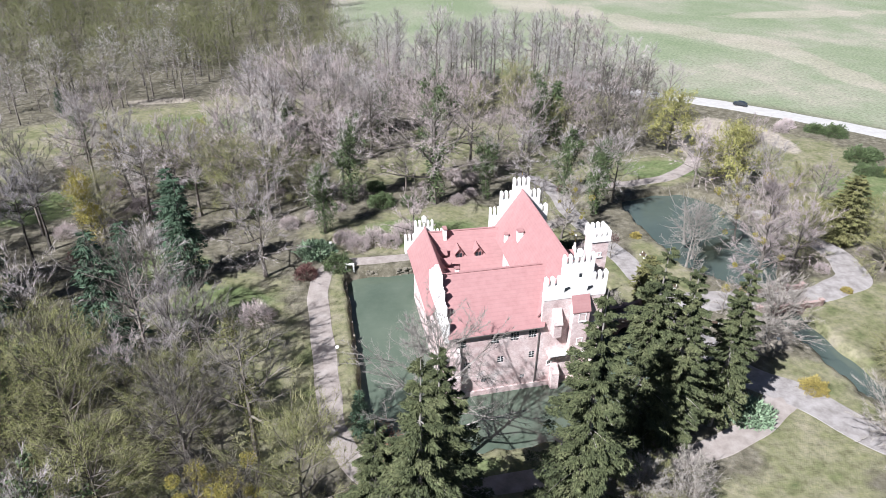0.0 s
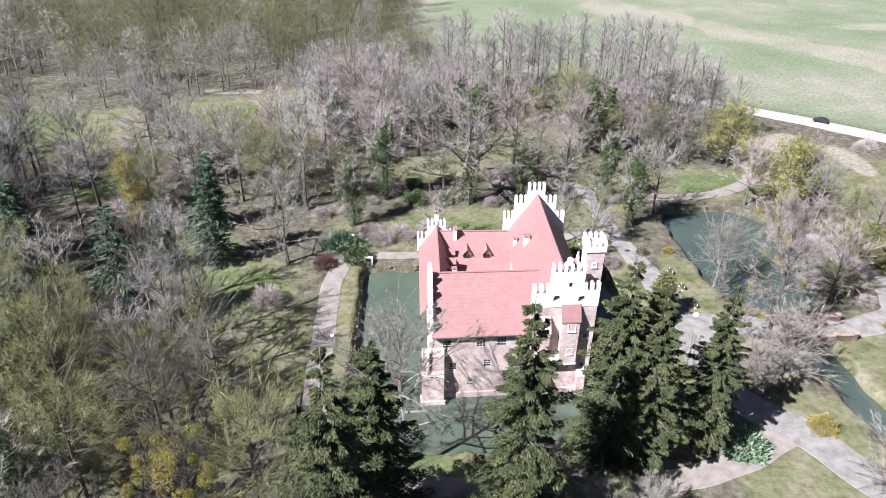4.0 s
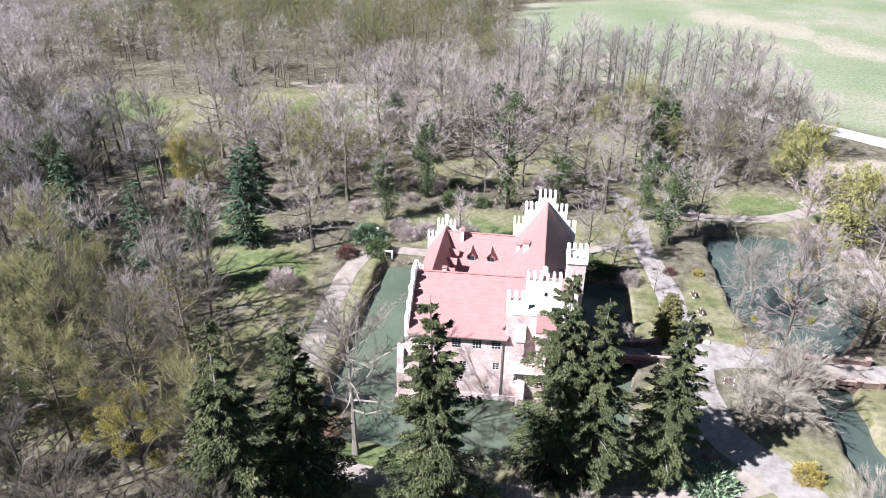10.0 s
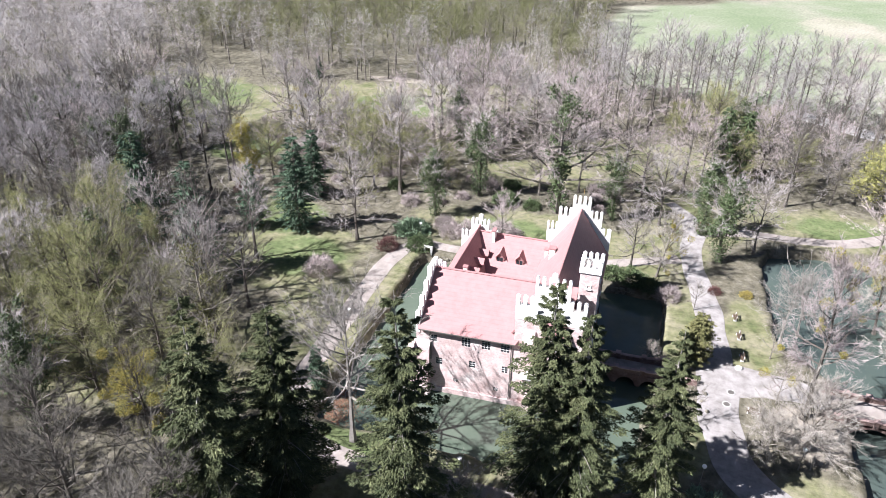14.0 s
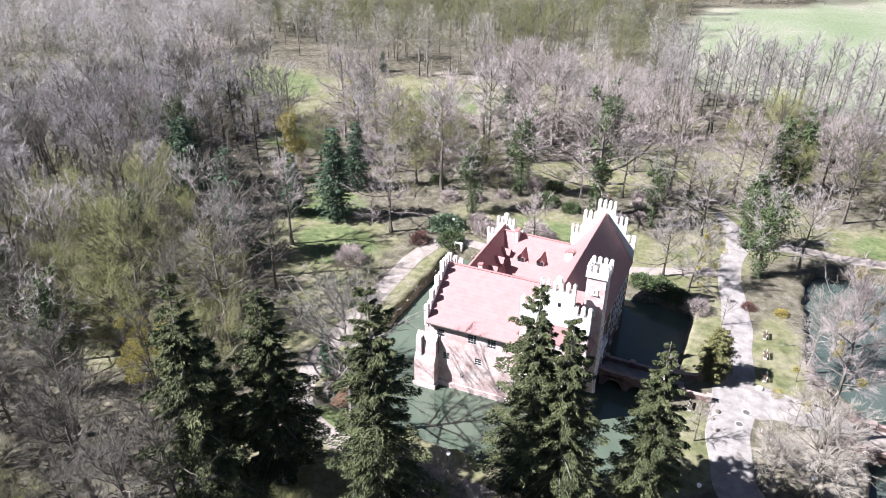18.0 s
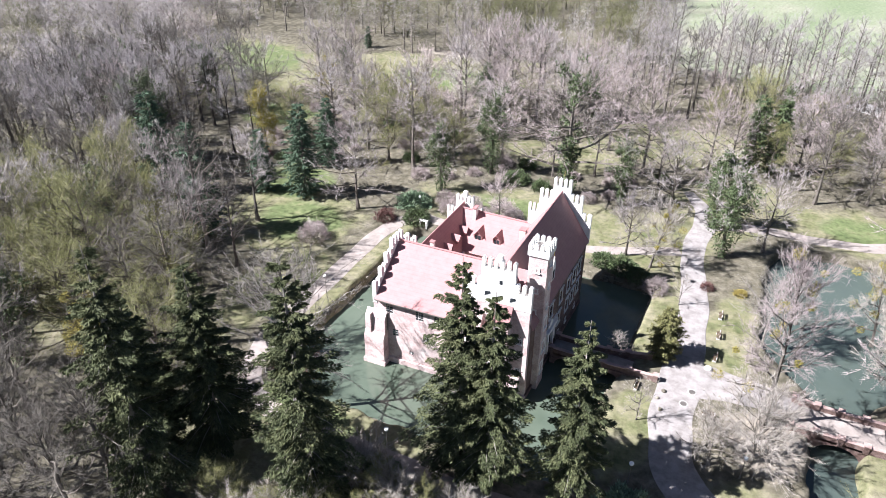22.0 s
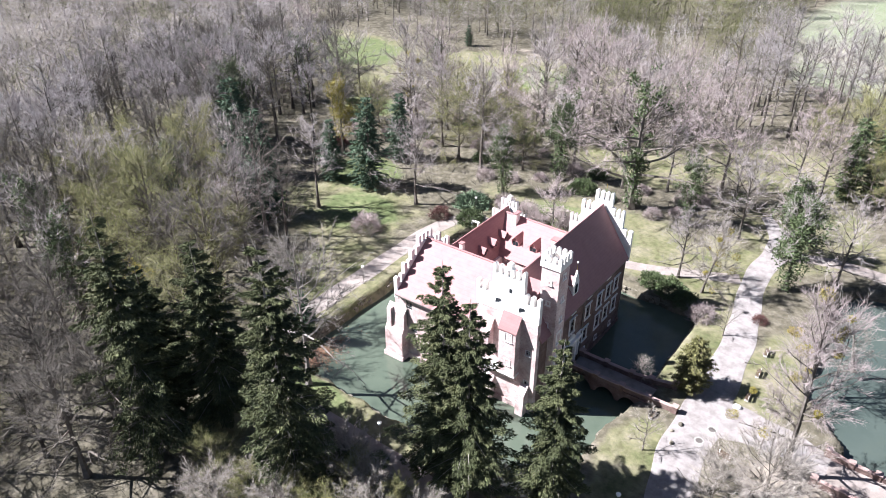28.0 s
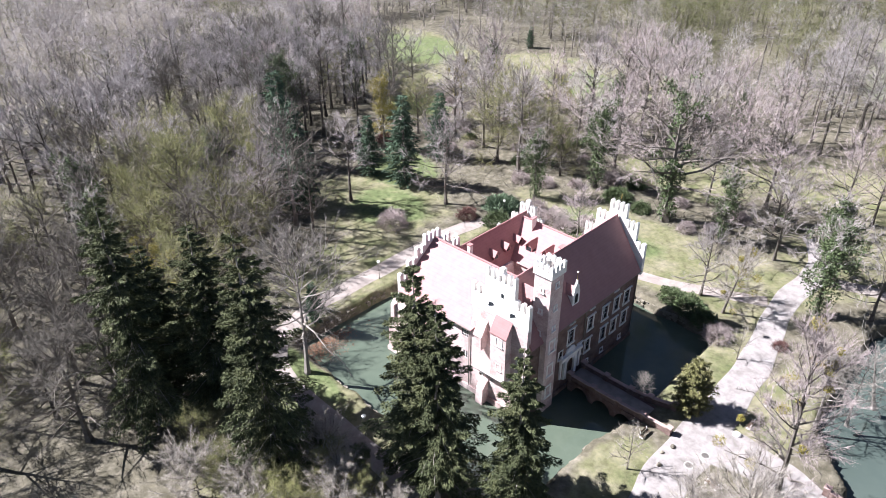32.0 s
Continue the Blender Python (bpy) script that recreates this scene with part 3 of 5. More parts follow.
def roof(name, ridge, eave_a, eave_b, thick=0.22):
    """A saddle roof: ridge and two eaves, each a pair of points. Two slabs, separate parts."""
    for e in (eave_a, eave_b):
        r0, r1, e0, e1 = (Vector(p) for p in (*ridge, *e))
        nrm = (r1 - r0).cross(e0 - r0).normalized()
        if nrm.z < 0:
            nrm = -nrm
        lo = [p - nrm * thick for p in (r0, r1, e1, e0)]
        v = [tuple(p) for p in (r0, r1, e1, e0)] + [tuple(p) for p in lo]
        cpart(name, (v, [(0, 1, 2, 3), (7, 6, 5, 4), (0, 4, 5, 1), (1, 5, 6, 2), (2, 6, 7, 3), (3, 7, 4, 0)]), M_ROOF, label="red clay-tiled roof slope")


YS = 77.2          # south front
XE, XW, YN = 40.8, 16.7, 105.4

# south front, west part: windows in three rows
south_windows = [(24.3, 8.1, 1.25, 1.6), (27.3, 8.2, 1.25, 1.6), (30.1, 8.3, 1.25, 1.6), (19.3, 7.9, 1.2, 1.2), (25.3, 4.2, 0.95, 1.2), (30.2, 4.3, 0.85, 1.2), (20.2, 3.8, 1.0, 1.2), (29.0, 0.3, 0.7, 0.7), (22.8, 0.6, 0.7, 0.7)]
cpart("wall", wall("y", YS, 0.8, XW, 31.3, -3, 9.9, [(u - w / 2, u + w / 2, z - h / 2, z + h / 2) for u, z, w, h in south_windows]), M_PLASTER, label="worn pinkish plaster front wall over the moat")
for u, z, w, h in south_windows:
    cwindow("y", YS, -1, u, z, w, h, surround=0, bars=(2, 3) if h > 1.3 else (1, 2), recess=0.08)
cpart("plinth", box(XW, XE + 0.25, YS - 0.3, YS, -3, -1.1), M_PLASTER)
cpart("drainpipe", tube([(31.0, YS - 0.15, 9.6), (31.0, YS - 0.15, -2)], [0.08, 0.08], 6), M_METAL)
cpart("drainpipe", tube([(19.0, YS - 0.15, 9.6), (19.0, YS - 0.15, 4)], [0.08, 0.08], 6), M_METAL)
cpart("gutter", box(XW + 0.6, 31.6, YS - 0.72, YS - 0.55, 9.45, 9.6), M_METAL)

# south front of the tall east wing
se_windows = [(33.4, 8.6, 0.7, 1.3), (39.6, 8.5, 0.6, 0.8), (39.6, 3.2, 0.6, 0.8), (33.2, 2.2, 0.6, 0.7)]
cpart("wall", wall("y", YS, 0.8, 31.3, XE, -3, 13.8, [(u - w / 2, u + w / 2, z - h / 2, z + h / 2) for u, z, w, h in se_windows]), M_PLASTER, label="worn pinkish plaster wall of the tall wing")
for u, z, w, h in se_windows:
    cwindow("y", YS, -1, u, z, w, h, surround=0.1, bars=(1, 1))
stepped_gable("y", YS - 0.06, YS + 0.62, 13.8, [(31.2, 33.7, 16.2), (33.7, 38.5, 19.6), (38.5, XE + 0.1, 16.4)], 0.52, 0.42, 1.25)
merlon("y", 35.8, 36.5, YS - 0.06, YS + 0.62, 20.6, 21.6)
for u, z in ((34.7, 15.2), (38.3, 15.0)):
    cpart("loophole", prism([(u - 0.45, z - 0.2), (u + 0.45, z + 0.35), (u + 0.3, z + 0.6), (u - 0.35, z + 0.5)], "y", YS - 0.12, YS - 0.05), M_GLASS)
cpart("loophole", box(36.3, 36.7, YS - 0.1, YS - 0.05, 17.3, 17.9), M_GLASS)

# oriel and piers on the south front
def pier(x0, x1, out, z0, z1, rise, name="pier", cover=None):
    v, f = box(x0, x1, YS - out, YS + 0.1, z0, z1)
    top = [(x0, YS - out, z1), (x1, YS - out, z1), (x1, YS, z1 + rise), (x0, YS, z1 + rise), (x0, YS, z1), (x1, YS, z1)]
    ob = cpart(name, join((v, f), (top, [(0, 4, 3), (1, 2, 5), (4, 5, 2, 3)])), M_PLASTER, label="plastered pier with a steep tiled top")
    o = 0.12
    cap = [(x0 - o, YS - out - o, z1 - 0.05), (x1 + o, YS - out - o, z1 - 0.05), (x1 + o, YS, z1 + rise + 0.1), (x0 - o, YS, z1 + rise + 0.1)]
    low = [(x, y, z - 0.16) for x, y, z in cap]
    cpart("pier_roof", (cap + low, [(0, 1, 2, 3), (7, 6, 5, 4), (0, 4, 5, 1), (1, 5, 6, 2), (3, 2, 6, 7), (0, 3, 7, 4)]), cover or M_ROOF, ob)
    return ob


pier(35.7, 38.3, 1.25, 4.4, 12.0, 2.2, "oriel")
for z, w, h in ((10.9, 0.95, 1.3), (6.6, 0.75, 0.95)):
    cwindow("y", YS - 1.25, -1, 37.2, z, w, h, surround=0.1, bars=(1, 2))
pier(32.9, 34.1, 1.3, 7.8, 10.2, 2.0, cover=M_PLASTER)
for x0 in (33.0, 34.6, 35.8, 37.6):
    cpart("corbel", prism([(YS, 2.6), (YS, 4.4), (YS - 1.25, 4.4), (YS - 1.0, 3.7)], "x", x0, x0 + 0.5), M_PLASTER)
cpart("corbel_ledge", box(32.6, 38.4, YS - 1.3, YS, 4.2, 4.5), M_STONE)
for x0, z0, z1 in ((33.4, -3, 2.0), (38.9, -3, 3.0)):
    cpart("buttress", prism([(YS, z0), (YS - 1.5, z0), (YS - 1.3, z1 - 1.2), (YS, z1)], "x", x0, x0 + 1.2), M_PLASTER)

# south-west corner buttress in three stages
cpart("buttress", join(prism([(YS, -3), (YS - 1.6, -3), (YS - 1.45, 3.0), (YS - 0.95, 3.9), (YS - 0.8, 6.4), (YS, 7.4)], "x", 15.6, 18.9), box(15.4, 19.1, YS - 1.8, YS, -3, -1.3)), M_PLASTER, label="stepped corner buttress of pale plaster")
cpart("buttress", prism([(XW, -3), (XW - 1.0, -3), (XW - 0.8, 3.0), (XW - 0.3, 3.9), (XW, 7)], "y", YS - 1.2, YS + 2.4), M_PLASTER)

# west side, north side
cpart("wall", wall("x", XW, 0.8, YS + 0.8, YN, -3, 8.6, [(86 - 0.5, 86.5, 4.5, 6), (95.5, 96.5, 4.5, 6)]), M_PLASTER, label="plastered wall on the moat's west arm")
for u in (86.0, 96.0):
    cwindow("x", XW, -1, u, 5.25, 1.0, 1.5, surround=0.14)
cpart("wall", box(XW + 0.8, XE - 0.8, YN - 0.8, YN, -3, 9.9), M_PLASTER, label="plastered wall facing the park")
cpart("gable", prism([(YS + 0.7, 8.6), (92.0, 8.6), (84.4, 15.6)], "x", XW, XW + 0.5), M_WHITE)
stepped_gable("x", XW - 0.05, XW + 0.6, 8.6, [(YS - 0.1, 78.9, 11.0), (78.9, 80.7, 12.5), (80.7, 82.5, 14.0), (82.5, 85.7, 15.6), (85.7, 87.8, 13.9), (87.8, 90.0, 12.2)], 0.55, 0.4, 1.1)

# east front: stone-framed windows in a brick wall
def pre(y):
    return (y - 4.185) / 0.96


attic = [(pre(y), 10.35, 0.95, 1.1) for y in (99.5, 93.3, 88.4)]
upper = [(pre(y), 7.0, 1.35, 2.3) for y in (102.8, 100.0, 97.0)] + [(pre(93.2), 7.2, 1.3, 2.2), (pre(88.4), 7.4, 1.35, 2.3)]
lower = [(pre(y), 3.0, 1.35, 2.3) for y in (102.8, 99.9, 97.1)] + [(pre(93.0), 3.1, 1.2, 2.1), (pre(90.9), 3.5, 0.75, 2.0), (pre(86.2), 5.2, 0.9, 1.3)]
cellar = [(pre(97.3), -0.35, 0.6, 0.7), (pre(102.3), -0.6, 0.6, 0.7), (pre(93.4), -0.2, 0.6, 0.7)]
portal = (pre(88.6) - 0.9, pre(88.6) + 0.9, 0.15, 3.4)
rows_e = [*attic, *upper, *lower, *cellar]
cpart("wall", wall("x", XE, -0.8, YS + 0.8, YN, -3, 11.1, [(u - w / 2, u + w / 2, z - h / 2, z + h / 2) for u, z, w, h in rows_e] + [portal]), M_BRICK, label="dark brick entrance front with pale stone window frames")
for i, (u, z, w, h) in enumerate(rows_e):
    big = h > 1.9
    cwindow("x", XE, 1, u, z, w, h, surround=0.26 if big else 0.16, bars=(1, 2) if big else (1, 1), hood=big)
# portal of pale carved stone
py = pre(88.6)
gate = cpart("door", box(XE - 0.5, XE - 0.42, py - 0.9, py + 0.9, 0.15, 3.4), M_DARKWOOD, label="dark wooden gate")
for s in (-1, 1):
    cpart("pilaster", box(XE, XE + 0.35, py + s * 1.25 - 0.3, py + s * 1.25 + 0.3, 0.1, 4.0), M_STONE, label="pale stone pilaster")
    cpart("pilaster", box(XE, XE + 0.25, py + s * 2.3 - 0.2, py + s * 2.3 + 0.2, 0.6, 4.9), M_STONE)
arch_v = [(py + 0.92 * math.cos(a), 2.5 + 0.92 * math.sin(a)) for a in np.linspace(0, math.pi, 11)]
cpart("arch", prism(arch_v + [(py - 1.0, 3.9), (py + 1.0, 3.9)], "x", XE - 0.02, XE + 0.28), M_STONE)
cpart("entablature", box(XE, XE + 0.55, py - 2.6, py + 2.6, 4.0, 4.55), M_STONE)
cpart("cartouche", prism([(py - 1.3, 4.55), (py + 1.3, 4.55), (py + 0.9, 5.3), (py, 5.7), (py - 0.9, 5.3)], "x", XE, XE + 0.2), M_STONE)
for y in (YN - 0.3, pre(91.6)):
    cpart("drainpipe", tube([(XE + 0.14, y, 10.8), (XE + 0.14, y, -1.8)], [0.08, 0.08], 6), M_METAL)
cpart("gutter", box(XE + 0.35, XE + 0.52, YS + 4.5, YN, 10.55, 10.7), M_METAL)
cpart("plinth", box(XE, XE + 0.25, YS, YN + 0.1, -3, -1.2), M_BRICK)

# roofs
roof("roof_slope", ((36.0, YS + 0.5, 18.6), (36.0, YN - 0.2, 18.6)), ((30.7, YS + 0.5, 10.8), (30.7, YN - 0.2, 10.8)), ((41.35, YS + 0.5, 10.7), (41.35, YN - 0.2, 10.7)))
roof("roof_slope", ((XW + 0.4, 84.4, 15.7), (36.0, 84.4, 15.7)), ((XW + 0.4, YS - 0.6, 9.6), (31.6, YS - 0.6, 9.6)), ((XW + 0.4, 92.4, 9.4), (31.4, 92.4, 9.4)))
roof("roof_slope", ((18.6, 84.4, 12.6), (18.6, YN - 0.2, 12.6)), ((15.4, 84.4, 8.2), (15.4, YN - 0.2, 8.2)), ((22.1, 84.4, 7.2), (22.1, YN - 0.2, 7.2)))
roof("roof_slope", ((18.6, 103.9, 12.2), (34.5, 103.9, 12.2)), ((18.6, 97.4, 7.6), (34.5, 97.4, 7.6)), ((18.6, 105.9, 10.1), (34.5, 105.9, 10.1)))
for a, b in (((36.0, YS + 0.5, 18.66), (36.0, YN - 0.2, 18.66)), ((XW + 0.5, 84.4, 15.76), (33.2, 84.4, 15.76)), ((18.6, 86, 12.66), (18.6, YN - 0.2, 12.66)), ((19, 103.9, 12.26), (31, 103.9, 12.26))):
    cpart("ridge_tiles", tube([a, b], [0.16, 0.16], 6), M_ROOF)
# courtyard walls and floor
cpart("wall", box(22.0, 22.4, 91.9, 97.8, -1, 7.6), M_PLASTER)
cpart("wall", box(31.0, 31.4, 91.9, 97.8, -1, 10.6), M_PLASTER)
cpart("wall", box(22.4, 31.0, 91.6, 92.0, -1, 9.2), M_PLASTER)
cpart("wall", box(22.4, 31.0, 97.8, 98.2, -1, 7.5), M_PLASTER)
cpart("courtyard_floor", box(22.4, 31.0, 92.0, 97.8, -0.4, 0.2), M_STONE)
# north gables
stepped_gable("y", YN, YN + 0.62, 9.9, [(30.4, 32.2, 13.8), (32.2, 34.4, 16.8), (34.4, 37.4, 19.2), (37.4, 39.5, 16.8), (39.5, 41.2, 13.8)], 0.5, 0.36, 1.35)
cpart("finial", tube([(36.0, YN + 0.3, 21.2), (36.0, YN + 0.3, 22.0)], [0.05, 0.03], 5), M_GILT)
stepped_gable("y", YN, YN + 0.62, 7.5, [(15.1, 16.9, 9.9), (16.9, 20.2, 12.5), (20.2, 21.9, 10.6)], 0.42, 0.34, 1.1)
merlon("y", 18.2, 18.95, YN, YN + 0.62, 13.4, 14.4)

# dormers on the north wing, facing the courtyard
def dormer(cx, fy, z, w, h, facing="S", cheek=None):
    """A small gabled dormer whose front stands at fy (or fx), sill at z."""
    if facing == "S":
        put = lambda u, s, q: (cx + u, fy + s, q)  # noqa: E731
    else:
        put = lambda u, s, q: (fy - s, cx + u, q)  # noqa: E731
    deep, rise = 2.2, w * 0.62
    pts = [(-w / 2, z), (w / 2, z), (w / 2, z + h), (0, z + h + rise), (-w / 2, z + h)]
    v = [put(u, 0, q) for u, q in pts] + [put(u, deep, q) for u, q in pts]
    root = cpart("dormer", (v, [(0, 1, 2, 3, 4), (9, 8, 7, 6, 5), (0, 5, 6, 1), (1, 6, 7, 2), (4, 3, 8, 9), (0, 4, 9, 5), (2, 7, 8, 3)]), cheek or M_ROOF, label="gabled dormer with a small window")
    for s in (-1, 1):
        o = w / 2 + 0.22
        q0, q1 = z + h + rise + 0.08, z + h - 0.18
        sl = [put(0, -0.25, q0), put(0, deep, q0), put(s * o, deep, q1), put(s * o, -0.25, q1)]
        lo = [(a, b, c - 0.1) for a, b, c in sl]
        cpart("dormer_roof", (sl + lo, [(0, 1, 2, 3), (7, 6, 5, 4), (0, 3, 7, 4), (3, 2, 6, 7), (0, 4, 5, 1)]), M_ROOF, root)
    for s in (-1, 1):
        a, b = sorted((s * 0.04, s * (w / 2 - 0.18)))
        pv, pf = box(a, b, -0.04, 0.0, z + 0.2, z + h - 0.1)
        cpart("pane", ([put(u, q, r) for u, q, r in pv], pf), M_GLASS, root)
    return root


dormer(23.7, 99.7, 8.9, 1.35, 1.15)
dormer(27.1, 99.7, 8.9, 1.35, 1.15)
for y, z in ((100.3, 9.2), (97.2, 9.2), (94.2, 9.0)):
    dormer(y, 21.4, z, 1.0, 0.9, facing="E")
# white dormer with a curved gable on the east slope
edy, edx = pre(89.5), 40.3
ed = cpart("dormer", prism([(edy - 0.8, 12.0), (edy + 0.8, 12.0), (edy + 0.8, 14.3), (edy + 0.55, 14.7), (edy + 0.5, 15.3), (edy + 0.2, 15.6), (edy, 16.3), (edy - 0.2, 15.6), (edy - 0.5, 15.3), (edy - 0.55, 14.7), (edy - 0.8, 14.3)], "x", edx - 0.3, edx), M_WHITE, label="white dormer with a scrolled gable")
cpart("pane", prism([(edy - 0.35, 12.5)] + [(edy + 0.35 * math.cos(a), 13.7 + 0.35 * math.sin(a)) for a in np.linspace(math.pi, 0, 7)] + [(edy + 0.35, 12.5)], "x", edx + 0.01, edx + 0.04), M_GLASS, ed)
cpart("cheek", join(box(edx - 2.4, edx - 0.3, edy - 0.75, edy - 0.6, 12, 14.2), box(edx - 2.4, edx - 0.3, edy + 0.6, edy + 0.75, 12, 14.2)), M_WHITE, ed)
for s in (-1, 1):
    sl = [(edx - 0.2, edy, 15.1), (edx - 3.0, edy, 15.1), (edx - 2.6, edy + s * 0.95, 14.0), (edx - 0.2, edy + s * 0.95, 14.0)]
    cpart("dormer_roof", (sl + [(a, b, c - 0.1) for a, b, c in sl], [(0, 1, 2, 3), (7, 6, 5, 4), (0, 3, 7, 4), (3, 2, 6, 7)]), M_ROOF, ed)
cpart("finial", tube([(edx - 0.15, edy, 16.3), (edx - 0.15, edy, 17.4)], [0.05, 0.03], 5), M_GILT, ed)
cpart("finial_ball", tube([(edx - 0.15, edy, 17.4), (edx - 0.15, edy, 17.5), (edx - 0.15, edy, 17.65), (edx - 0.15, edy, 17.72)], [0.03, 0.14, 0.14, 0.02], 8), M_WHITE, ed)

# chimneys; the first block stands in for the west wing's gable parapet
for x0, x1, y0, y1, z0, z1 in ((21.5, 22.0, 102.4, 103.6, 10, 13.3), (32.6, 33.5, 95.2, 96.2, 12, 15.6), (31.4, 32.0, 98.6, 99.2, 11.4, 13.4), (20.5, 21.1, 88.2, 88.8, 11, 14.0)):
    ch = cpart("chimney", box(x0, x1, y0, y1, z0, z1), M_WHITE, label="white rendered chimney or gable parapet block")
    cpart("chimney_cap", box(x0 - 0.1, x1 + 0.1, y0 - 0.1, y1 + 0.1, z1, z1 + 0.14), M_ROOF, ch)
cpart("skylight", ([(38.2, 82.2, 15.7), (38.2, 83.1, 15.7), (38.9, 83.1, 14.7), (38.9, 82.2, 14.7), (38.2, 82.2, 15.4), (38.2, 83.1, 15.4), (38.9, 83.1, 14.4), (38.9, 82.2, 14.4)], [(0, 1, 2, 3), (0, 4, 5, 1), (1, 5, 6, 2), (2, 6, 7, 3), (3, 7, 4, 0)]), M_GLASS)

# the slender square tower at the south-east
TX0, TX1, TY0, TY1 = 39.1, 41.7, pre(81.2), pre(83.8)
tow = cpart("tower", join(box(TX0, TX1, TY0, TY1, -3, 21.2)), M_PLASTER, label="slender square tower of brick with a white battlement")
cpart("tower_crown", join(box(TX0 - 0.18, TX1 + 0.18, TY0 - 0.18, TY0 + 0.35, 21.0, 21.9), box(TX0 - 0.18, TX1 + 0.18, TY1 - 0.35, TY1 + 0.18, 21.0, 21.9), box(TX0 - 0.18, TX0 + 0.35, TY0 + 0.35, TY1 - 0.35, 21.0, 21.9), box(TX1 - 0.35, TX1 + 0.18, TY0 + 0.35, TY1 - 0.35, 21.0, 21.9)), M_WHITE, tow, "white limewashed battlement")
for i in range(4):
    u = TX0 - 0.14 + i * 0.81
    merlon("y", u, u + 0.5, TY0 - 0.18, TY0 + 0.3, 21.9, 22.7)
    merlon("y", u, u + 0.5, TY1 - 0.3, TY1 + 0.18, 21.9, 22.7)
for i in range(1, 3):
    u = TY0 - 0.18 + i * 0.84
    merlon("x", u, u + 0.5, TX0 - 0.18, TX0 + 0.3, 21.9, 22.7)
    merlon("x", u, u + 0.5, TX1 - 0.3, TX1 + 0.18, 21.9, 22.7)
ty = (TY0 + TY1) / 2
for z in (19.6, 16.0, 12.6):
    cwindow("x", TX1 + 0.02, 1, ty, z, 0.4, 0.6, surround=0.2, bars=(0, 0))
for z in (9.6, 5.4, 1.5):
    cwindow("x", TX1 + 0.02, 1, ty, z, 0.95, 1.7, surround=0.26, bars=(1, 1))
for z in (18.8, 15.5, 12.0):
    cwindow("y", TY0 - 0.02, -1, 40.4, z, 0.35, 0.5, surround=0.18, bars=(0, 0))
cpart("lean_to_roof", prism([(TY0 - 0.9, 15.4), (TY0 + 1.0, 17.9), (TY0 + 1.0, 17.6), (TY0 - 0.9, 15.1)], "x", 36.6, 39.0), M_ROOF)

# ---- bridges, benches, lamps ----


def brick_parapet(name, pts, z0, h, thick, label):
    """A low brick wall along a line, with posts and a stone coping; each its own part."""
    root = empty(name, label, "parapet")
    for i, ((ax, ay), (bx, by)) in enumerate(zip(pts, pts[1:])):
        d = Vector((bx - ax, by - ay, 0))
        n = Vector((-d.y, d.x, 0)).normalized() * thick / 2
        a, b = Vector((ax, ay, z0)), Vector((bx, by, z0))

        def slab(za, zb, o):
            m = n * o
            v = [a - m, a + m, b + m, b - m]
            return [tuple(p + Vector((0, 0, q))) for q in (za, zb) for p in v], [(3, 2, 1, 0), (4, 5, 6, 7), (0, 1, 5, 4), (1, 2, 6, 5), (2, 3, 7, 6), (3, 0, 4, 7)]

        part("panel", slab(-0.3, h, 1.0), M_BRICK, root)
        part("coping", slab(h, h + 0.12, 1.35), M_COPING, root)
    for x, y in pts:
        p = 0.34
        part("post", box(x - p, x + p, y - p, y + p, z0 - 0.3, z0 + h + 0.28), M_BRICK, root)
        part("post_cap", box(x - p - 0.08, x + p + 0.08, y - p - 0.08, y + p + 0.08, z0 + h + 0.28, z0 + h + 0.42), M_COPING, root)
    return root


def arch_bridge(name, x0, x1, y0, y1, zdeck, spans, label):
    """A masonry bridge along x with arched openings."""
    root = empty(name, label, "bridge")
    for yy in (y0, y1):
        poly = [(x0, -3.2), (x0, zdeck), (x1, zdeck), (x1, -3.2)]
        for c, r, rise in reversed(spans):
            poly += [(c + r * math.cos(a), -2.6 + (rise + 2.6) * math.sin(a)) for a in np.linspace(0, math.pi, 15)]
        part("spandrel", prism(poly, "y", yy - 0.2, yy + 0.2), M_BRICK, root)
    for c, r, rise in spans:
        v = [(c + r * math.cos(a), y, -2.6 + (rise + 2.6) * math.sin(a)) for y in (y0 + 0.2, y1 - 0.2) for a in np.linspace(0, math.pi, 15)]
        part("vault", (v, [(i, i + 1, i + 16, i + 15) for i in range(14)]), M_BRICK, root)
    part("deck", box(x0, x1, y0 + 0.2, y1 - 0.2, zdeck - 0.25, zdeck), M_DIRT, root)
    return root


arch_bridge("moat_bridge", 41.4, 53.6, 88.2, 91.6, 0.12, [(43.6, 1.5, -0.6), (47.3, 1.6, -0.6), (50.9, 1.5, -0.6)], "brick bridge over the moat to the castle gate")
brick_parapet("bridge_parapet", [(41.6, 88.2), (45.6, 88.2), (49.6, 88.3), (53.4, 88.5), (57.3, 88.7)], 0.12, 0.75, 0.4, "low brick parapet with posts along the moat bridge")
brick_parapet("bridge_parapet", [(41.6, 91.6), (45.6, 91.6), (49.6, 91.7), (52.4, 92.2), (55.6, 93.2)], 0.12, 0.75, 0.4, "low brick parapet with posts along the moat bridge")
arch_bridge("park_bridge", 76.4, 87.0, 87.2, 92.6, 0.3, [(81.6, 3.0, -0.25)], "brick arch bridge over the stream of the pond")
brick_parapet("park_bridge_parapet", [(75.4, 87.3), (78.6, 87.2), (81.6, 87.2), (84.6, 87.2), (88.0, 87.4)], 0.3, 0.7, 0.4, "low pinkish brick parapet on the park bridge")
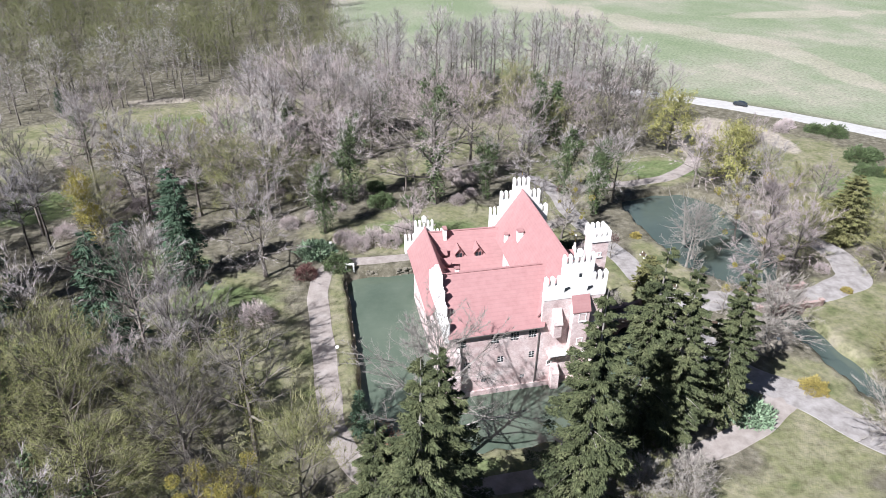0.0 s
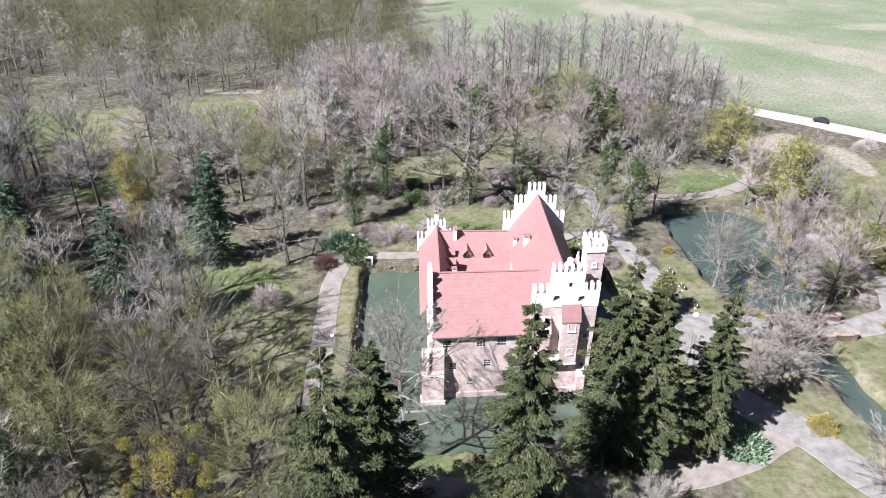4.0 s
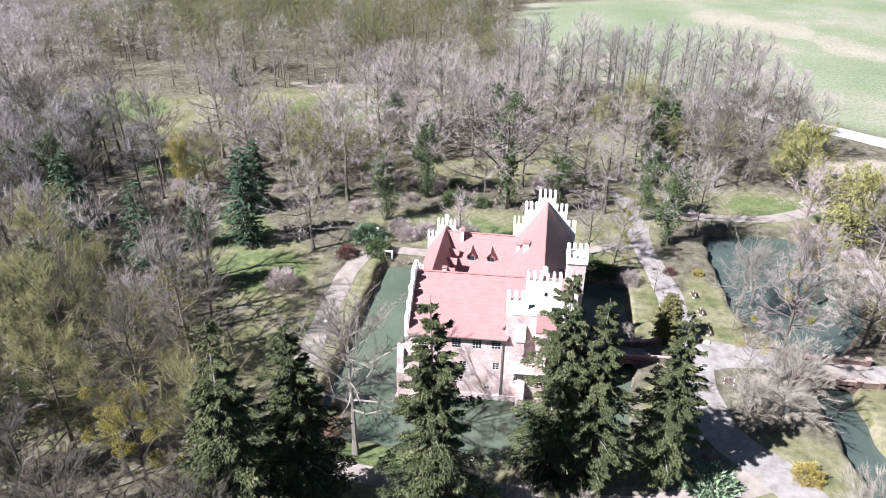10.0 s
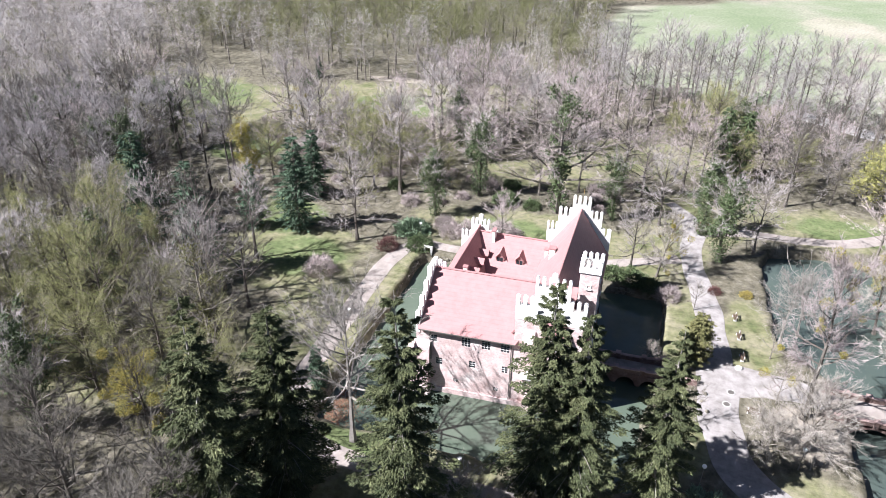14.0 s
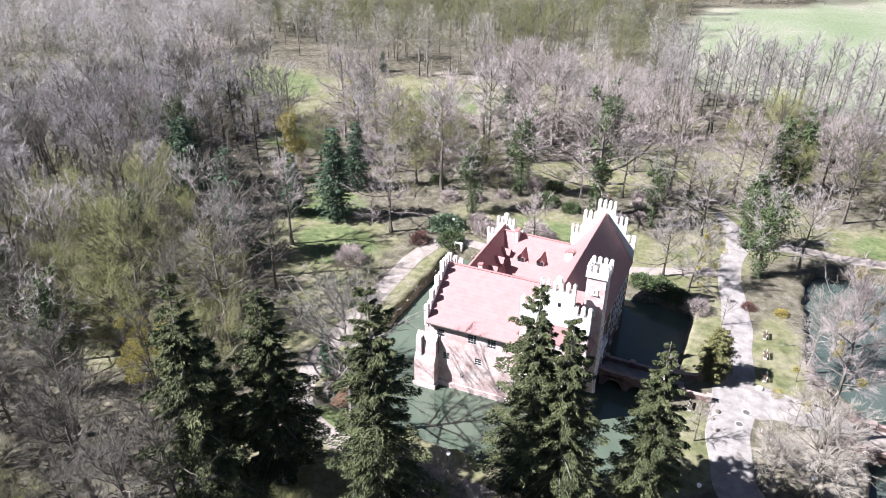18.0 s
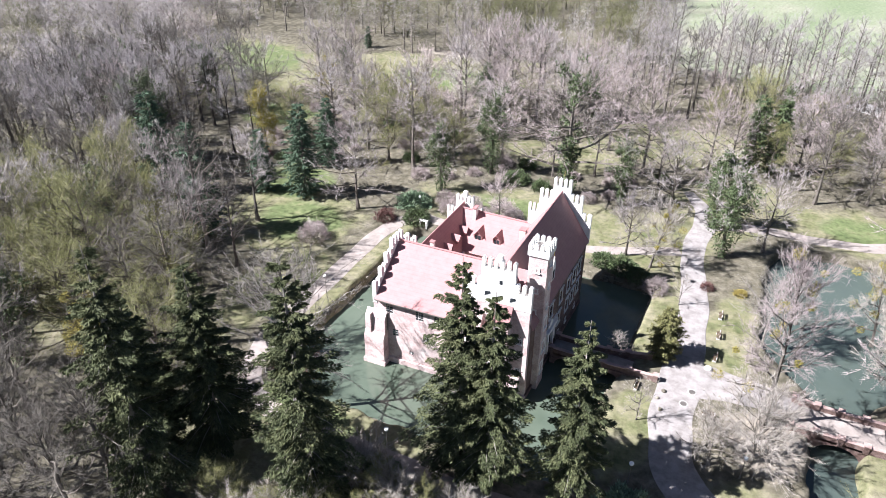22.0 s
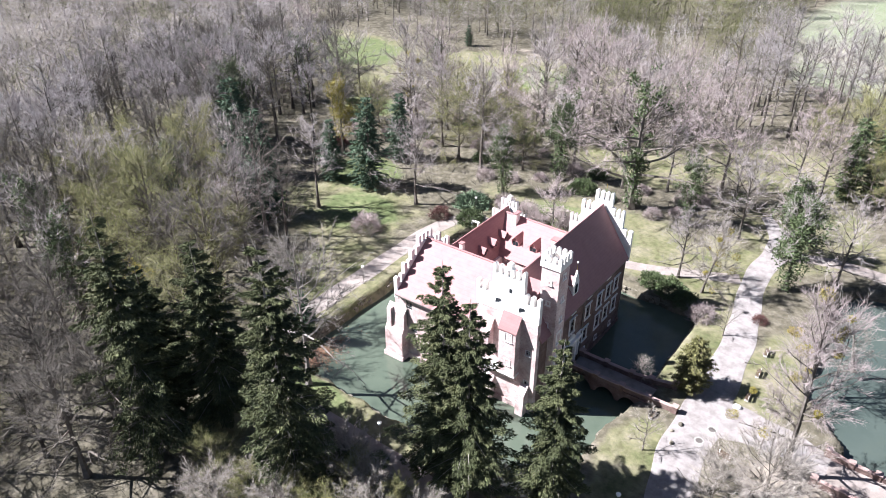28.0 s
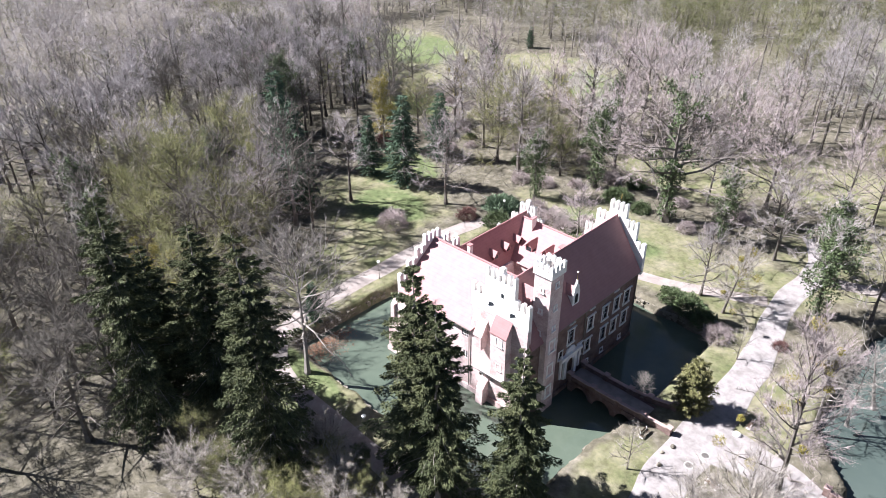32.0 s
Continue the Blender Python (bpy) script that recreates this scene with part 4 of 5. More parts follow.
brick_parapet("park_bridge_parapet", [(75.8, 93.2), (78.6, 92.6), (81.6, 92.6), (84.6, 92.6), (88.0, 92.8)], 0.3, 0.7, 0.4, "low pinkish brick parapet on the park bridge")


def make_bench():
    root = empty("park_bench", "dark wooden park bench beside the gravel drive", "bench", "benches along the drive")
    for i in range(3):
        part("seat_slat", box(-0.22 + i * 0.16, -0.09 + i * 0.16, -0.9, 0.9, 0.43, 0.47), M_DARKWOOD, root)
    for i in range(3):
        part("back_slat", box(0.27 + i * 0.03, 0.31 + i * 0.03, -0.9, 0.9, 0.55 + i * 0.14, 0.66 + i * 0.14), M_DARKWOOD, root)
    for s in (-0.7, 0.7):
        part("leg", join(box(-0.22, 0.3, s - 0.06, s + 0.06, 0.0, 0.43), box(0.22, 0.3, s - 0.06, s + 0.06, 0.43, 0.95)), M_STONE, root, "pale concrete bench leg")
    return root


bench = make_bench()
bench.matrix_world = pose(63.7, 108.9, 0.02, 0, 0, 4)
for x, y in ((64.1, 103.4), (64.4, 97.6)):
    copy_thing(bench, pose(x, y, 0.02, 0, 0, 4))
for x, y, a in ((65.4, 84.6, 80), (55.2, 86.2, 178)):
    copy_thing(bench, pose(x, y, 0.02, 0, 0, a))


def make_lamp():
    root = empty("street_lamp", "slim park lamp post with a white globe head", "lamp", "lamp posts along the paths")
    part("base", tube([(0, 0, -0.1), (0, 0, 0.5), (0, 0, 0.55)], [0.11, 0.1, 0.05], 8), M_METAL, root)
    part("pole", tube([(0, 0, 0.5), (0, 0, 3.4)], [0.055, 0.045], 6), M_METAL, root)
    part("globe", tube([(0, 0, 3.38), (0, 0, 3.44), (0, 0, 3.6), (0, 0, 3.76), (0, 0, 3.82)], [0.08, 0.2, 0.27, 0.2, 0.05], 10), M_LAMPW, root, smooth=True)
    part("lid", tube([(0, 0, 3.74), (0, 0, 3.8), (0, 0, 3.88)], [0.3, 0.26, 0.03], 10), M_LAMPW, root)
    return root


def make_manhole():
    """A cast-iron cover in a flat ring, set into the gravel."""
    root = empty("manhole_cover", "round dark manhole cover set into the gravel", "manhole cover", "covers in the drive")
    ring = [(0.62 * math.cos(a), 0.62 * math.sin(a)) for a in np.linspace(0, 2 * math.pi, 24, endpoint=False)]
    lid = [(0.48 * math.cos(a), 0.48 * math.sin(a)) for a in np.linspace(0, 2 * math.pi, 24, endpoint=False)]
    part("ring", prism(ring, "z", -0.02, 0.07), M_ROAD, root, "pale concrete ring")
    part("lid", prism(lid, "z", 0.07, 0.085), M_METAL, root)
    for i in range(4):
        part("rib", box(-0.3, 0.3, -0.24 + i * 0.15, -0.2 + i * 0.15, 0.085, 0.1), M_METAL, root)
    return root


manhole = make_manhole()
manhole.matrix_world = pose(62.6, 88.6, 0.02)
copy_thing(manhole, pose(61.9, 85.7, 0.02))


def make_boulder(x, y, size, material, label, seed):
    """A rounded field stone, lumpy and half sunk."""
    r = np.random.default_rng(seed)
    V, F, k = [], [], 9
    for i, el in enumerate((-0.5, 0.0, 0.5, 1.0, 1.4)):
        for j in range(k):
            a = 2 * math.pi * j / k
            q = size * r.uniform(0.85, 1.12)
            V.append((q * math.cos(a) * math.cos(el), 0.8 * q * math.sin(a) * math.cos(el), 0.7 * q * math.sin(el)))
    F = [(i * k + j, i * k + (j + 1) % k, (i + 1) * k + (j + 1) % k, (i + 1) * k + j) for i in range(4) for j in range(k)] + [tuple(4 * k + j for j in range(k))]
    ob = part("boulder", (V, F), material, smooth=True)
    ob.matrix_world = pose(x, y, 0.04 + size * 0.15, 0, 0, float(r.uniform(0, 360)))
    return tagged(ob, label, "boulder")


make_boulder(63.9, 94.8, 0.6, M_WHITE, "pale rounded boulder beside the gravel drive", 1)
for i_, (x, y, q) in enumerate(((58.9, 87.0, 0.42), (59.2, 83.1, 0.4), (58.4, 85.2, 0.3))):
    make_boulder(x, y, q, M_RUBBLE, "dark boulder on the edge of the gravel drive", 2 + i_)

street_lamp = make_lamp()
street_lamp.matrix_world = pose(1.6, 85.5, 0)
for x, y in ((28.8, 60.0), (58.2, 68.5), (2.4, 118.5), (70.5, 75.5)):
    copy_thing(street_lamp, pose(x, y, 0))


def make_car(name, paint, label):
    m = mat(name + "_paint", [paint, tuple(c * 1.1 for c in paint)], 1.0, 0.3, spec=0.5)
    root = empty(name, label, "car")
    side = [(-2.1, 0.35), (-2.15, 0.75), (-1.95, 0.92), (-1.2, 1.0), (-0.6, 1.42), (0.7, 1.46), (1.5, 1.05), (2.05, 0.95), (2.15, 0.6), (2.1, 0.35)]
    part("body", prism(side, "y", -0.85, 0.85), m, root)
    part("windscreen", prism([(-1.16, 1.0), (-0.6, 1.38), (-0.56, 1.38), (-1.1, 1.0)], "y", -0.75, 0.75), M_GLASS, root)
    for s in (-1, 1):
        part("side_window", prism([(-0.95, 1.02), (-0.55, 1.36), (0.66, 1.39), (1.25, 1.06)], "y", s * 0.86 - 0.01, s * 0.86 + 0.01), M_GLASS, root)
        for x in (-1.35, 1.35):
            w = part("wheel", tube([(x, s * 0.68, 0.32), (x, s * 0.88, 0.32)], [0.32, 0.32], 12), M_DARKWOOD, root)
            part("rim", tube([(x, s * 0.885, 0.32), (x, s * 0.9, 0.32)], [0.19, 0.17], 8), M_METAL, w)
    return root


make_car("car", (0.02, 0.025, 0.03), "dark car on the country road").matrix_world = pose(138.5, 194.6, 0.08, 0, 0, -41)
van = make_car("delivery_van", (0.75, 0.75, 0.73), "white van parked beside the road")
van.matrix_world = pose(113.6, 205.4, 0.04, 0, 0, -38) @ Matrix.Diagonal((1.15, 1.1, 1.5, 1))

# ---- trees ----
rng = np.random.default_rng(7)


def unit(v):
    v = np.asarray(v, float)
    return v / (np.linalg.norm(v, axis=-1, keepdims=True) + 1e-9)


def bare_tree(seed, h, spread, clear, limbs, subs, twigs, lean=0.0, upright=0.5, thick=0.018, twig_len=1.45, twig_w=0.066):
    """Trunk with limbs, and a crown of fine twigs. Heights in metres; clear: height of the first limb. Returns (verts, faces) and the blades of the crown."""
    r = np.random.default_rng(seed)
    k = 9
    zz = np.linspace(-0.2, h * 0.92, k)
    wob = np.cumsum(r.normal(0, 0.03 * h / k, (k, 2)), 0)
    trunk = np.c_[wob + np.outer(zz / h * lean, [1, 0.4]), zz]
    rad = h * thick * (1 - 0.93 * (zz.clip(0) / (h * 0.92)) ** 0.85) + 0.025
    rad[0] *= 1.5
    geos = [tube(trunk, rad, 5)]
    tb, tt, tw, sb, st, sw = [], [], [], [], [], []
    for i in range(limbs):
        u = (i + r.uniform(0, 1)) / limbs
        z0 = clear + (h * 0.86 - clear) * u ** 0.9
        p0 = np.array([np.interp(z0, zz, trunk[:, a]) for a in range(3)])
        az = i * 2.4 + r.uniform(-0.5, 0.5)
        prof = math.sin(math.pi * (0.34 + 0.54 * u)) ** 0.6
        ln = spread * prof * r.uniform(0.7, 1.2)
        el = radians(2 + 26 * upright + 44 * u ** 1.3 + r.uniform(-12, 12))
        d = np.array([math.cos(az) * math.cos(el), math.sin(az) * math.cos(el), math.sin(el)])
        pts = [p0]
        for _ in range(3):
            d = unit(d + r.normal(0, 0.2, 3) + np.array([0, 0, 0.1 * upright]))
            pts.append(pts[-1] + d * ln / 3)
        pts = np.array(pts)
        r0 = np.interp(z0, zz, rad) * 0.64
        geos.append(tube(pts, np.linspace(r0, 0.03, 4), 3))
        for j in range(subs):
            s = 0.2 + 0.8 * (j + r.uniform(0, 1)) / subs
            q0 = np.array([np.interp(s * 3, range(4), pts[:, a]) for a in range(3)])
            dd = unit(unit(pts[-1] - pts[0]) + r.normal(0, 0.8, 3) + np.array([0, 0, 0.3]))
            l2 = ln * r.uniform(0.25, 0.5) * (1.1 - 0.35 * s) + 0.5
            q2 = q0 + dd * l2
            m = int(twigs * 1.35)
            s2 = r.uniform(0.1, 1, m)[:, None]
            b = q0 + (q2 - q0) * s2
            fan = unit(b - np.array([0, 0, clear + 0.3 * (h - clear)]))
            dv = unit(dd * 0.45 + fan * 0.5 + r.normal(0, 0.55, (m, 3)) + np.array([0, 0, 0.02]))
            sb, st, sw = sb + [q0], st + [q2], sw + [max(0.05, r0 * 0.5)]
            tb += [b]
            tt += [b + dv * (twig_len * 0.78 * r.uniform(0.45, 1.3, m))[:, None]]
            tw += [twig_w * 0.8 * r.uniform(0.5, 1.3, m)]
    SV, SF = blades(np.array(sb), np.array(st), np.array(sw), h * 0.4)
    geos.append(([tuple(v) for v in SV.tolist()], [tuple(f) for f in SF.tolist()]))
    return join(*geos), (np.concatenate(tb), np.concatenate(tt), np.concatenate(tw))


def leaf_cloud(points, size, r, spread=0.3, heart=None):
    """Small leaf triangles scattered round points."""
    p = points + r.normal(0, spread, points.shape)
    d = unit(r.normal(0, 1, points.shape)) * (size * r.uniform(0.6, 1.4, len(p)))[:, None]
    return blades(p - d / 2, p + d / 2, size * r.uniform(0.5, 0.9, len(p)), heart)


TREES = {}


def tree_kind(key, name, label, bark, crown_mat, maker, leaf=None, leaf_name="crown", category="tree", heart=None):
    """Builds one tree as a thing far below the others' copies: the first is placed by its first use."""
    TREES[key] = dict(name=name, label=label, bark=bark, crown=crown_mat, maker=maker, leaf=leaf, leaf_name=leaf_name, category=category, heart=heart, root=None)


def plant(key, x, y, turn=None, size=1.0, label="", z=-0.05, squeeze=1.0):
    k = TREES[key]
    a = float(rng.uniform(0, 360)) if turn is None else turn
    m = pose(x, y, z, 0, 0, a) @ Matrix.Diagonal((size * squeeze, size * squeeze, size, 1))
    if k["root"] is None:
        trunk, crown = k["maker"]()
        root = empty(k["name"], k["label"], k["category"])
        part("trunk", trunk, k["bark"], root)
        V, F = blades(*crown, heart=k["heart"])
        part("crown", tri_mesh("crown", V, F, k["crown"]), k["crown"], root)
        if k["leaf"]:
            V, F, lm = k["leaf"](crown)
            part(k["leaf_name"], tri_mesh(k["leaf_name"], V, F, lm), lm, root)
        k["root"] = root
        root.matrix_basis = m
        ob = root
    else:
        ob = copy_thing(k["root"], Matrix.Identity(4))
        ob.matrix_basis = m
    if label:
        ob["label"] = label
    return ob


def buds(n, size, material, seed):
    def f(crown):
        r = np.random.default_rng(seed)
        i = r.integers(0, len(crown[1]), n)
        V, F = leaf_cloud(crown[0][i] + (crown[1][i] - crown[0][i]) * r.uniform(0.6, 1.2, (n, 1)), size, r, 0.15, heart=5.0)
        return V, F, material
    return f


def ivy(h, n, material, seed, top=0.7, rad=0.9, size=0.34):
    def f(crown):
        r = np.random.default_rng(seed)
        u = r.uniform(0, 1, n) ** 0.8
        a = r.uniform(0, 2 * math.pi, n)
        rr = rad * (0.45 + 0.9 * np.sin(u * math.pi) ** 0.7) * (0.7 + 0.5 * np.sin(a * 2 + u * 9)) * r.uniform(0.5, 1.0, n)
        p = np.stack([rr * np.cos(a), rr * np.sin(a), u * h * top], 1)
        limb = crown[0][np.hypot(crown[0][:, 0], crown[0][:, 1]) < 3.2 * rad]
        k = n // 2
        p[:k] = limb[r.integers(0, len(limb), 40)][r.integers(0, 40, k)] * np.array([0.75, 0.75, 0.95]) + r.normal(0, 0.42, (k, 3))
        V, F = leaf_cloud(p, size, r, 0.15)
        return V, F, material
    return f


def mistletoe(h, spread, balls, n, material, seed, lo=0.45, rad=0.55, size=0.26):
    def f(crown):
        r = np.random.default_rng(seed)
        i = r.integers(0, len(crown[1]), balls)
        c = crown[0][i]
        b = r.integers(0, balls, n)
        p = c[b] + unit(r.normal(0, 1, (n, 3))) * (rad * r.uniform(0.3, 1, n) ** 0.5 * (0.6 + 0.8 * (b % 5) / 4))[:, None]
        V, F = leaf_cloud(p, size, r, 0.08)
        return V, F, material
    return f


def conifer(seed, h, spread, clear, whorls, per, blades_n, droop=0.35, thick=0.012, ragged=0.3, blade=(0.75, 0.26), power=0.6, hang=0.6):
    """A conifer: drooping branches in loose whorls, each hung with needle sprays, with gaps between."""
    r = np.random.default_rng(seed)
    lean = r.normal(0, 0.012 * h, 2)
    geos = [tube([(0, 0, -0.2), (lean[0] * 0.3, lean[1] * 0.3, h * 0.5), (lean[0], lean[1], h * 0.985)], [h * thick * 1.3, h * thick * 0.7, 0.03], 7)]
    tb, tt, tw = [], [], []
    side_long = r.uniform(0, 6.28)
    for i in range(whorls):
        u = max(0.0, (i + r.uniform(-0.4, 0.4)) / whorls)
        z0 = clear + (h * 0.985 - clear) * u
        c = lean * (z0 / h) ** 1.5
        reach = spread * (1 - u) ** power * (1 - 0.45 * math.exp(-u * 7)) + 0.25
        reach *= 1 + 0.16 * math.sin(i * 1.9 + seed)
        for j in range(per if u < 0.8 else max(4, per - 3)):
            az = j * 2 * math.pi / per + i * 2.4 + r.uniform(-0.4, 0.4)
            ln = reach * r.uniform(1 - ragged * 1.7, 1 + ragged) * (1 + 0.1 * math.cos(az - side_long))
            out = np.array([math.cos(az), math.sin(az), 0])
            sid = np.array([-math.sin(az), math.cos(az), 0])
            dr = droop * r.uniform(0.6, 1.4)
            m = max(5, int(blades_n * (0.3 + 0.7 * ln / spread)))
            s = r.uniform(0.15, 1.0, m) ** 0.8
            z = z0 + ln * (0.2 * (u - 0.25) * s - dr * s ** 1.3 * (1 - 0.75 * u) + 0.3 * dr * s ** 3)
            wide = 0.17 * ln * np.sin(np.clip(s, 0, 1) * 2.6)
            b = np.r_[c, 0] + out * (ln * s)[:, None] + sid * (wide * r.uniform(-1, 1, m))[:, None] + np.array([0, 0, 1.0]) * z[:, None]
            way = r.uniform(-1, 1, m)
            dv = unit(out * r.uniform(0.3, 1.1, m)[:, None] + sid * (way * 0.7)[:, None] + np.array([0, 0, 1.0]) * r.uniform(-hang - 0.35, 0.1, m)[:, None])
            tb.append(b)
            tt.append(b + dv * (blade[0] * r.uniform(0.55, 1.35, m))[:, None])
            tw.append(np.full(m, blade[1]) * r.uniform(0.6, 1.5, m))
            if j % 2 == 0 and u < 0.8:
                geos.append(tube([(c[0], c[1], z0), tuple(np.r_[c, 0] + out * ln * 0.5 + np.array([0, 0, z0 - 0.2 * dr * ln])), tuple(np.r_[c, 0] + out * ln * 0.95 + np.array([0, 0, z0 - 0.6 * dr * ln]))], [0.07, 0.04, 0.012], 3))
    return join(*geos), (np.concatenate(tb), np.concatenate(tt), np.concatenate(tw))


def bush(seed, h, spread, stems, leaves, leaf_size, hollow=0.35, slim=0.5):
    r = np.random.default_rng(seed)
    geos = []
    for i in range(stems):
        a = r.uniform(0, 6.28)
        q = np.array([math.cos(a) * spread * 0.6, math.sin(a) * spread * 0.6, h * r.uniform(0.6, 0.95)])
        geos.append(tube([(0, 0, -0.1), q * 0.5 + r.normal(0, 0.1, 3), q], [0.07, 0.04, 0.015], 3))
    d = unit(r.normal(0, 1, (leaves, 3)))
    d[:, 2] = np.abs(d[:, 2])
    lump = 1 + 0.18 * np.sin(d[:, 0] * 6 + seed) * np.sin(d[:, 1] * 7) + 0.1 * np.sin(d[:, 2] * 11 + d[:, 0] * 9)
    p = d * (r.uniform(hollow, 1.0, leaves) ** 0.5 * lump)[:, None] * np.array([spread, spread, h])
    way = unit(d + r.normal(0, 0.6, (leaves, 3))) * (leaf_size * r.uniform(0.6, 1.4, leaves))[:, None]
    return join(*geos), (p, p + way, np.full(leaves, leaf_size * slim))


# broad-leaved trees without leaves, in several shapes
BARE = []
for i, (h, sp, cl, li, su, tw_, up) in enumerate([(21, 8.0, 5.5, 22, 7, 21, 0.55), (19, 8.8, 4.0, 23, 7, 21, 0.4), (23, 7.0, 7.5, 21, 7, 21, 0.65), (17, 8.2, 3.2, 22, 7, 21, 0.42), (22, 7.6, 6.5, 21, 8, 19, 0.45), (16, 6.6, 3.2, 20, 7, 22, 0.55)]):
    key = f"bare{i}"
    BARE.append(key)
    tree_kind(key, "bare_tree", "leafless grey-brown broadleaf tree with fine twigs", M_BARK, M_TWIG_PINK if i in (1, 5) else (M_TWIG_SHADED if i in (0, 4) else M_TWIG), lambda i=i, h=h, sp=sp, cl=cl, li=li, su=su, tw_=tw_, up=up: bare_tree(100 + i, h, sp, cl, li, su, tw_, upright=up), heart=h * 0.5)
BUDS = []
for i, (h, sp, cl, up) in enumerate([(17, 8.0, 2.0, 0.5), (15, 7.4, 1.6, 0.5), (13, 6.4, 1.2, 0.45)]):
    key = f"bud{i}"
    BUDS.append(key)
    tree_kind(key, "budding_tree", "broadleaf tree in pale yellow-green spring bud", M_BARK, M_BUDTWIG, lambda i=i, h=h, sp=sp, cl=cl, up=up: bare_tree(200 + i, h, sp, cl, 26, 8, 17, upright=up), buds(13000, 0.115, M_BUD, 30 + i), "foliage", heart=h * 0.45)
IVYS = []
for i, (h, sp, cl) in enumerate([(20, 5.6, 6), (17, 5.4, 5)]):
    key = f"ivy{i}"
    IVYS.append(key)
    tree_kind(key, "ivy_tree", "leafless tree with its trunk wrapped in dark ivy", M_BARK, M_TWIG, lambda i=i, h=h, sp=sp, cl=cl: bare_tree(300 + i, h, sp, cl, 20, 6, 13, upright=0.7), ivy(h, 5200, M_IVY, 40 + i, 0.84, 1.8, 0.38), "ivy", heart=h * 0.5)
tree_kind("oak", "oak_tree", "spreading old leafless oak with crooked limbs", M_BARK, M_TWIG_PINK, lambda: bare_tree(401, 21, 12, 5, 28, 10, 15, upright=0.35, thick=0.03), ivy(21, 3200, M_IVY, 44, 0.5, 1.5, 0.4), "ivy", heart=10)
NEAR = []
for i, (h, sp, cl) in enumerate([(20, 7.5, 5.0), (18, 7.0, 4.0)]):
    key = f"near{i}"
    NEAR.append(key)
    tree_kind(key, "bare_tree", "dark leafless tree with a dense crown of fine twigs", M_BARK, M_TWIG_SHADED, lambda i=i, h=h, sp=sp, cl=cl: bare_tree(700 + i, h, sp, cl, 26, 9, 32, upright=0.5, thick=0.022, twig_len=1.15, twig_w=0.042), heart=h * 0.5)
tree_kind("greydome", "bare_tree", "round-crowned bare tree with a dense haze of grey twigs", M_BARK, M_TWIG, lambda: bare_tree(440, 21, 7.6, 4, 26, 9, 34, upright=0.5, thick=0.018, twig_len=1.1, twig_w=0.046), heart=10)
tree_kind("dead", "moat_tree", "pale leafless tree leaning on the moat bank", M_PALEBARK, M_PALEBARK, lambda: bare_tree(402, 18, 7.6, 5.5, 26, 10, 36, upright=0.62, thick=0.017, twig_w=0.04, twig_len=0.9))
tree_kind("snag", "dead_tree", "bleached dead tree with broken bare limbs", M_PALEBARK, M_PALEBARK, lambda: bare_tree(409, 12, 6.5, 3, 9, 3, 3, upright=0.6, thick=0.024, lean=3.0))
tree_kind("ivytall", "ivy_tree", "tall dark bare tree with ivy climbing its trunk", M_DARKBARK, M_TWIG_SHADED, lambda: bare_tree(431, 24, 6.5, 9, 18, 7, 20, upright=0.6, thick=0.026, twig_w=0.05), ivy(24, 5600, M_IVY, 46, 0.93, 1.7, 0.36), "ivy", heart=15)
tree_kind("ivyslim", "ivy_tree", "tall bare tree with pale ivy up its slim trunk", M_BARK, M_TWIG_SHADED, lambda: bare_tree(433, 24, 6.0, 9, 20, 7, 22, upright=0.6, thick=0.018, twig_w=0.045), ivy(24, 3000, M_THUJA, 47, 0.62, 0.6, 0.24), "ivy", heart=15)
tree_kind("bigmistle", "mistletoe_tree", "tall leaning bare tree with yellow-green mistletoe clumps", M_BARK, M_TWIG_PINK, lambda: bare_tree(432, 28, 6.4, 6, 28, 9, 30, upright=0.72, lean=1.5, thick=0.014, twig_w=0.05), mistletoe(28, 6, 12, 3000, M_GOLD, 56, rad=0.65, size=0.17), "mistletoe", heart=14)
tree_kind("alder", "alder_tree", "slender bare alder with a tall straight trunk", M_BARK, M_ALDER, lambda: bare_tree(403, 24, 3.6, 9, 22, 5, 12, upright=0.55, thick=0.012, twig_w=0.05), heart=14)
TALL = []
for i, (h, sp, cl) in enumerate([(23, 5.4, 10), (21, 4.8, 9.5), (24, 6.0, 11)]):
    TALL.append(f"tall{i}")
    tree_kind(f"tall{i}", "bare_tree", "tall leafless forest tree with a long dark trunk", M_DARKBARK, M_TWIG_TALL, lambda i=i, h=h, sp=sp, cl=cl: bare_tree(720 + i, h, sp, cl, 20, 7, 22, upright=0.6, thick=0.017, twig_len=1.3, twig_w=0.055), heart=h * 0.62)
tree_kind("orchard", "low_bare_tree", "low spreading bare tree with pale tangled twigs", M_PALEBARK, M_PALETWIG, lambda: bare_tree(404, 8, 5.4, 1.0, 26, 9, 19, upright=0.5, thick=0.022, twig_len=0.95, twig_w=0.045), heart=2.5)
tree_kind("thicket", "low_bare_tree", "low spreading bare tree, a dense haze of fine twigs", M_BARK, M_PALETWIG, lambda: bare_tree(414, 8, 5.2, 0.8, 30, 10, 42, upright=0.5, thick=0.017, twig_len=0.85, twig_w=0.028), heart=2.5)
tree_kind("golden", "golden_ivy_tree", "tall tree hung with ochre and green ivy", M_BARK, M_TWIG, lambda: bare_tree(405, 17, 3.2, 4, 18, 6, 7, upright=0.85), mistletoe(17, 3.6, 34, 10000, M_GOLD, 51, rad=1.5, size=0.2), "ivy")
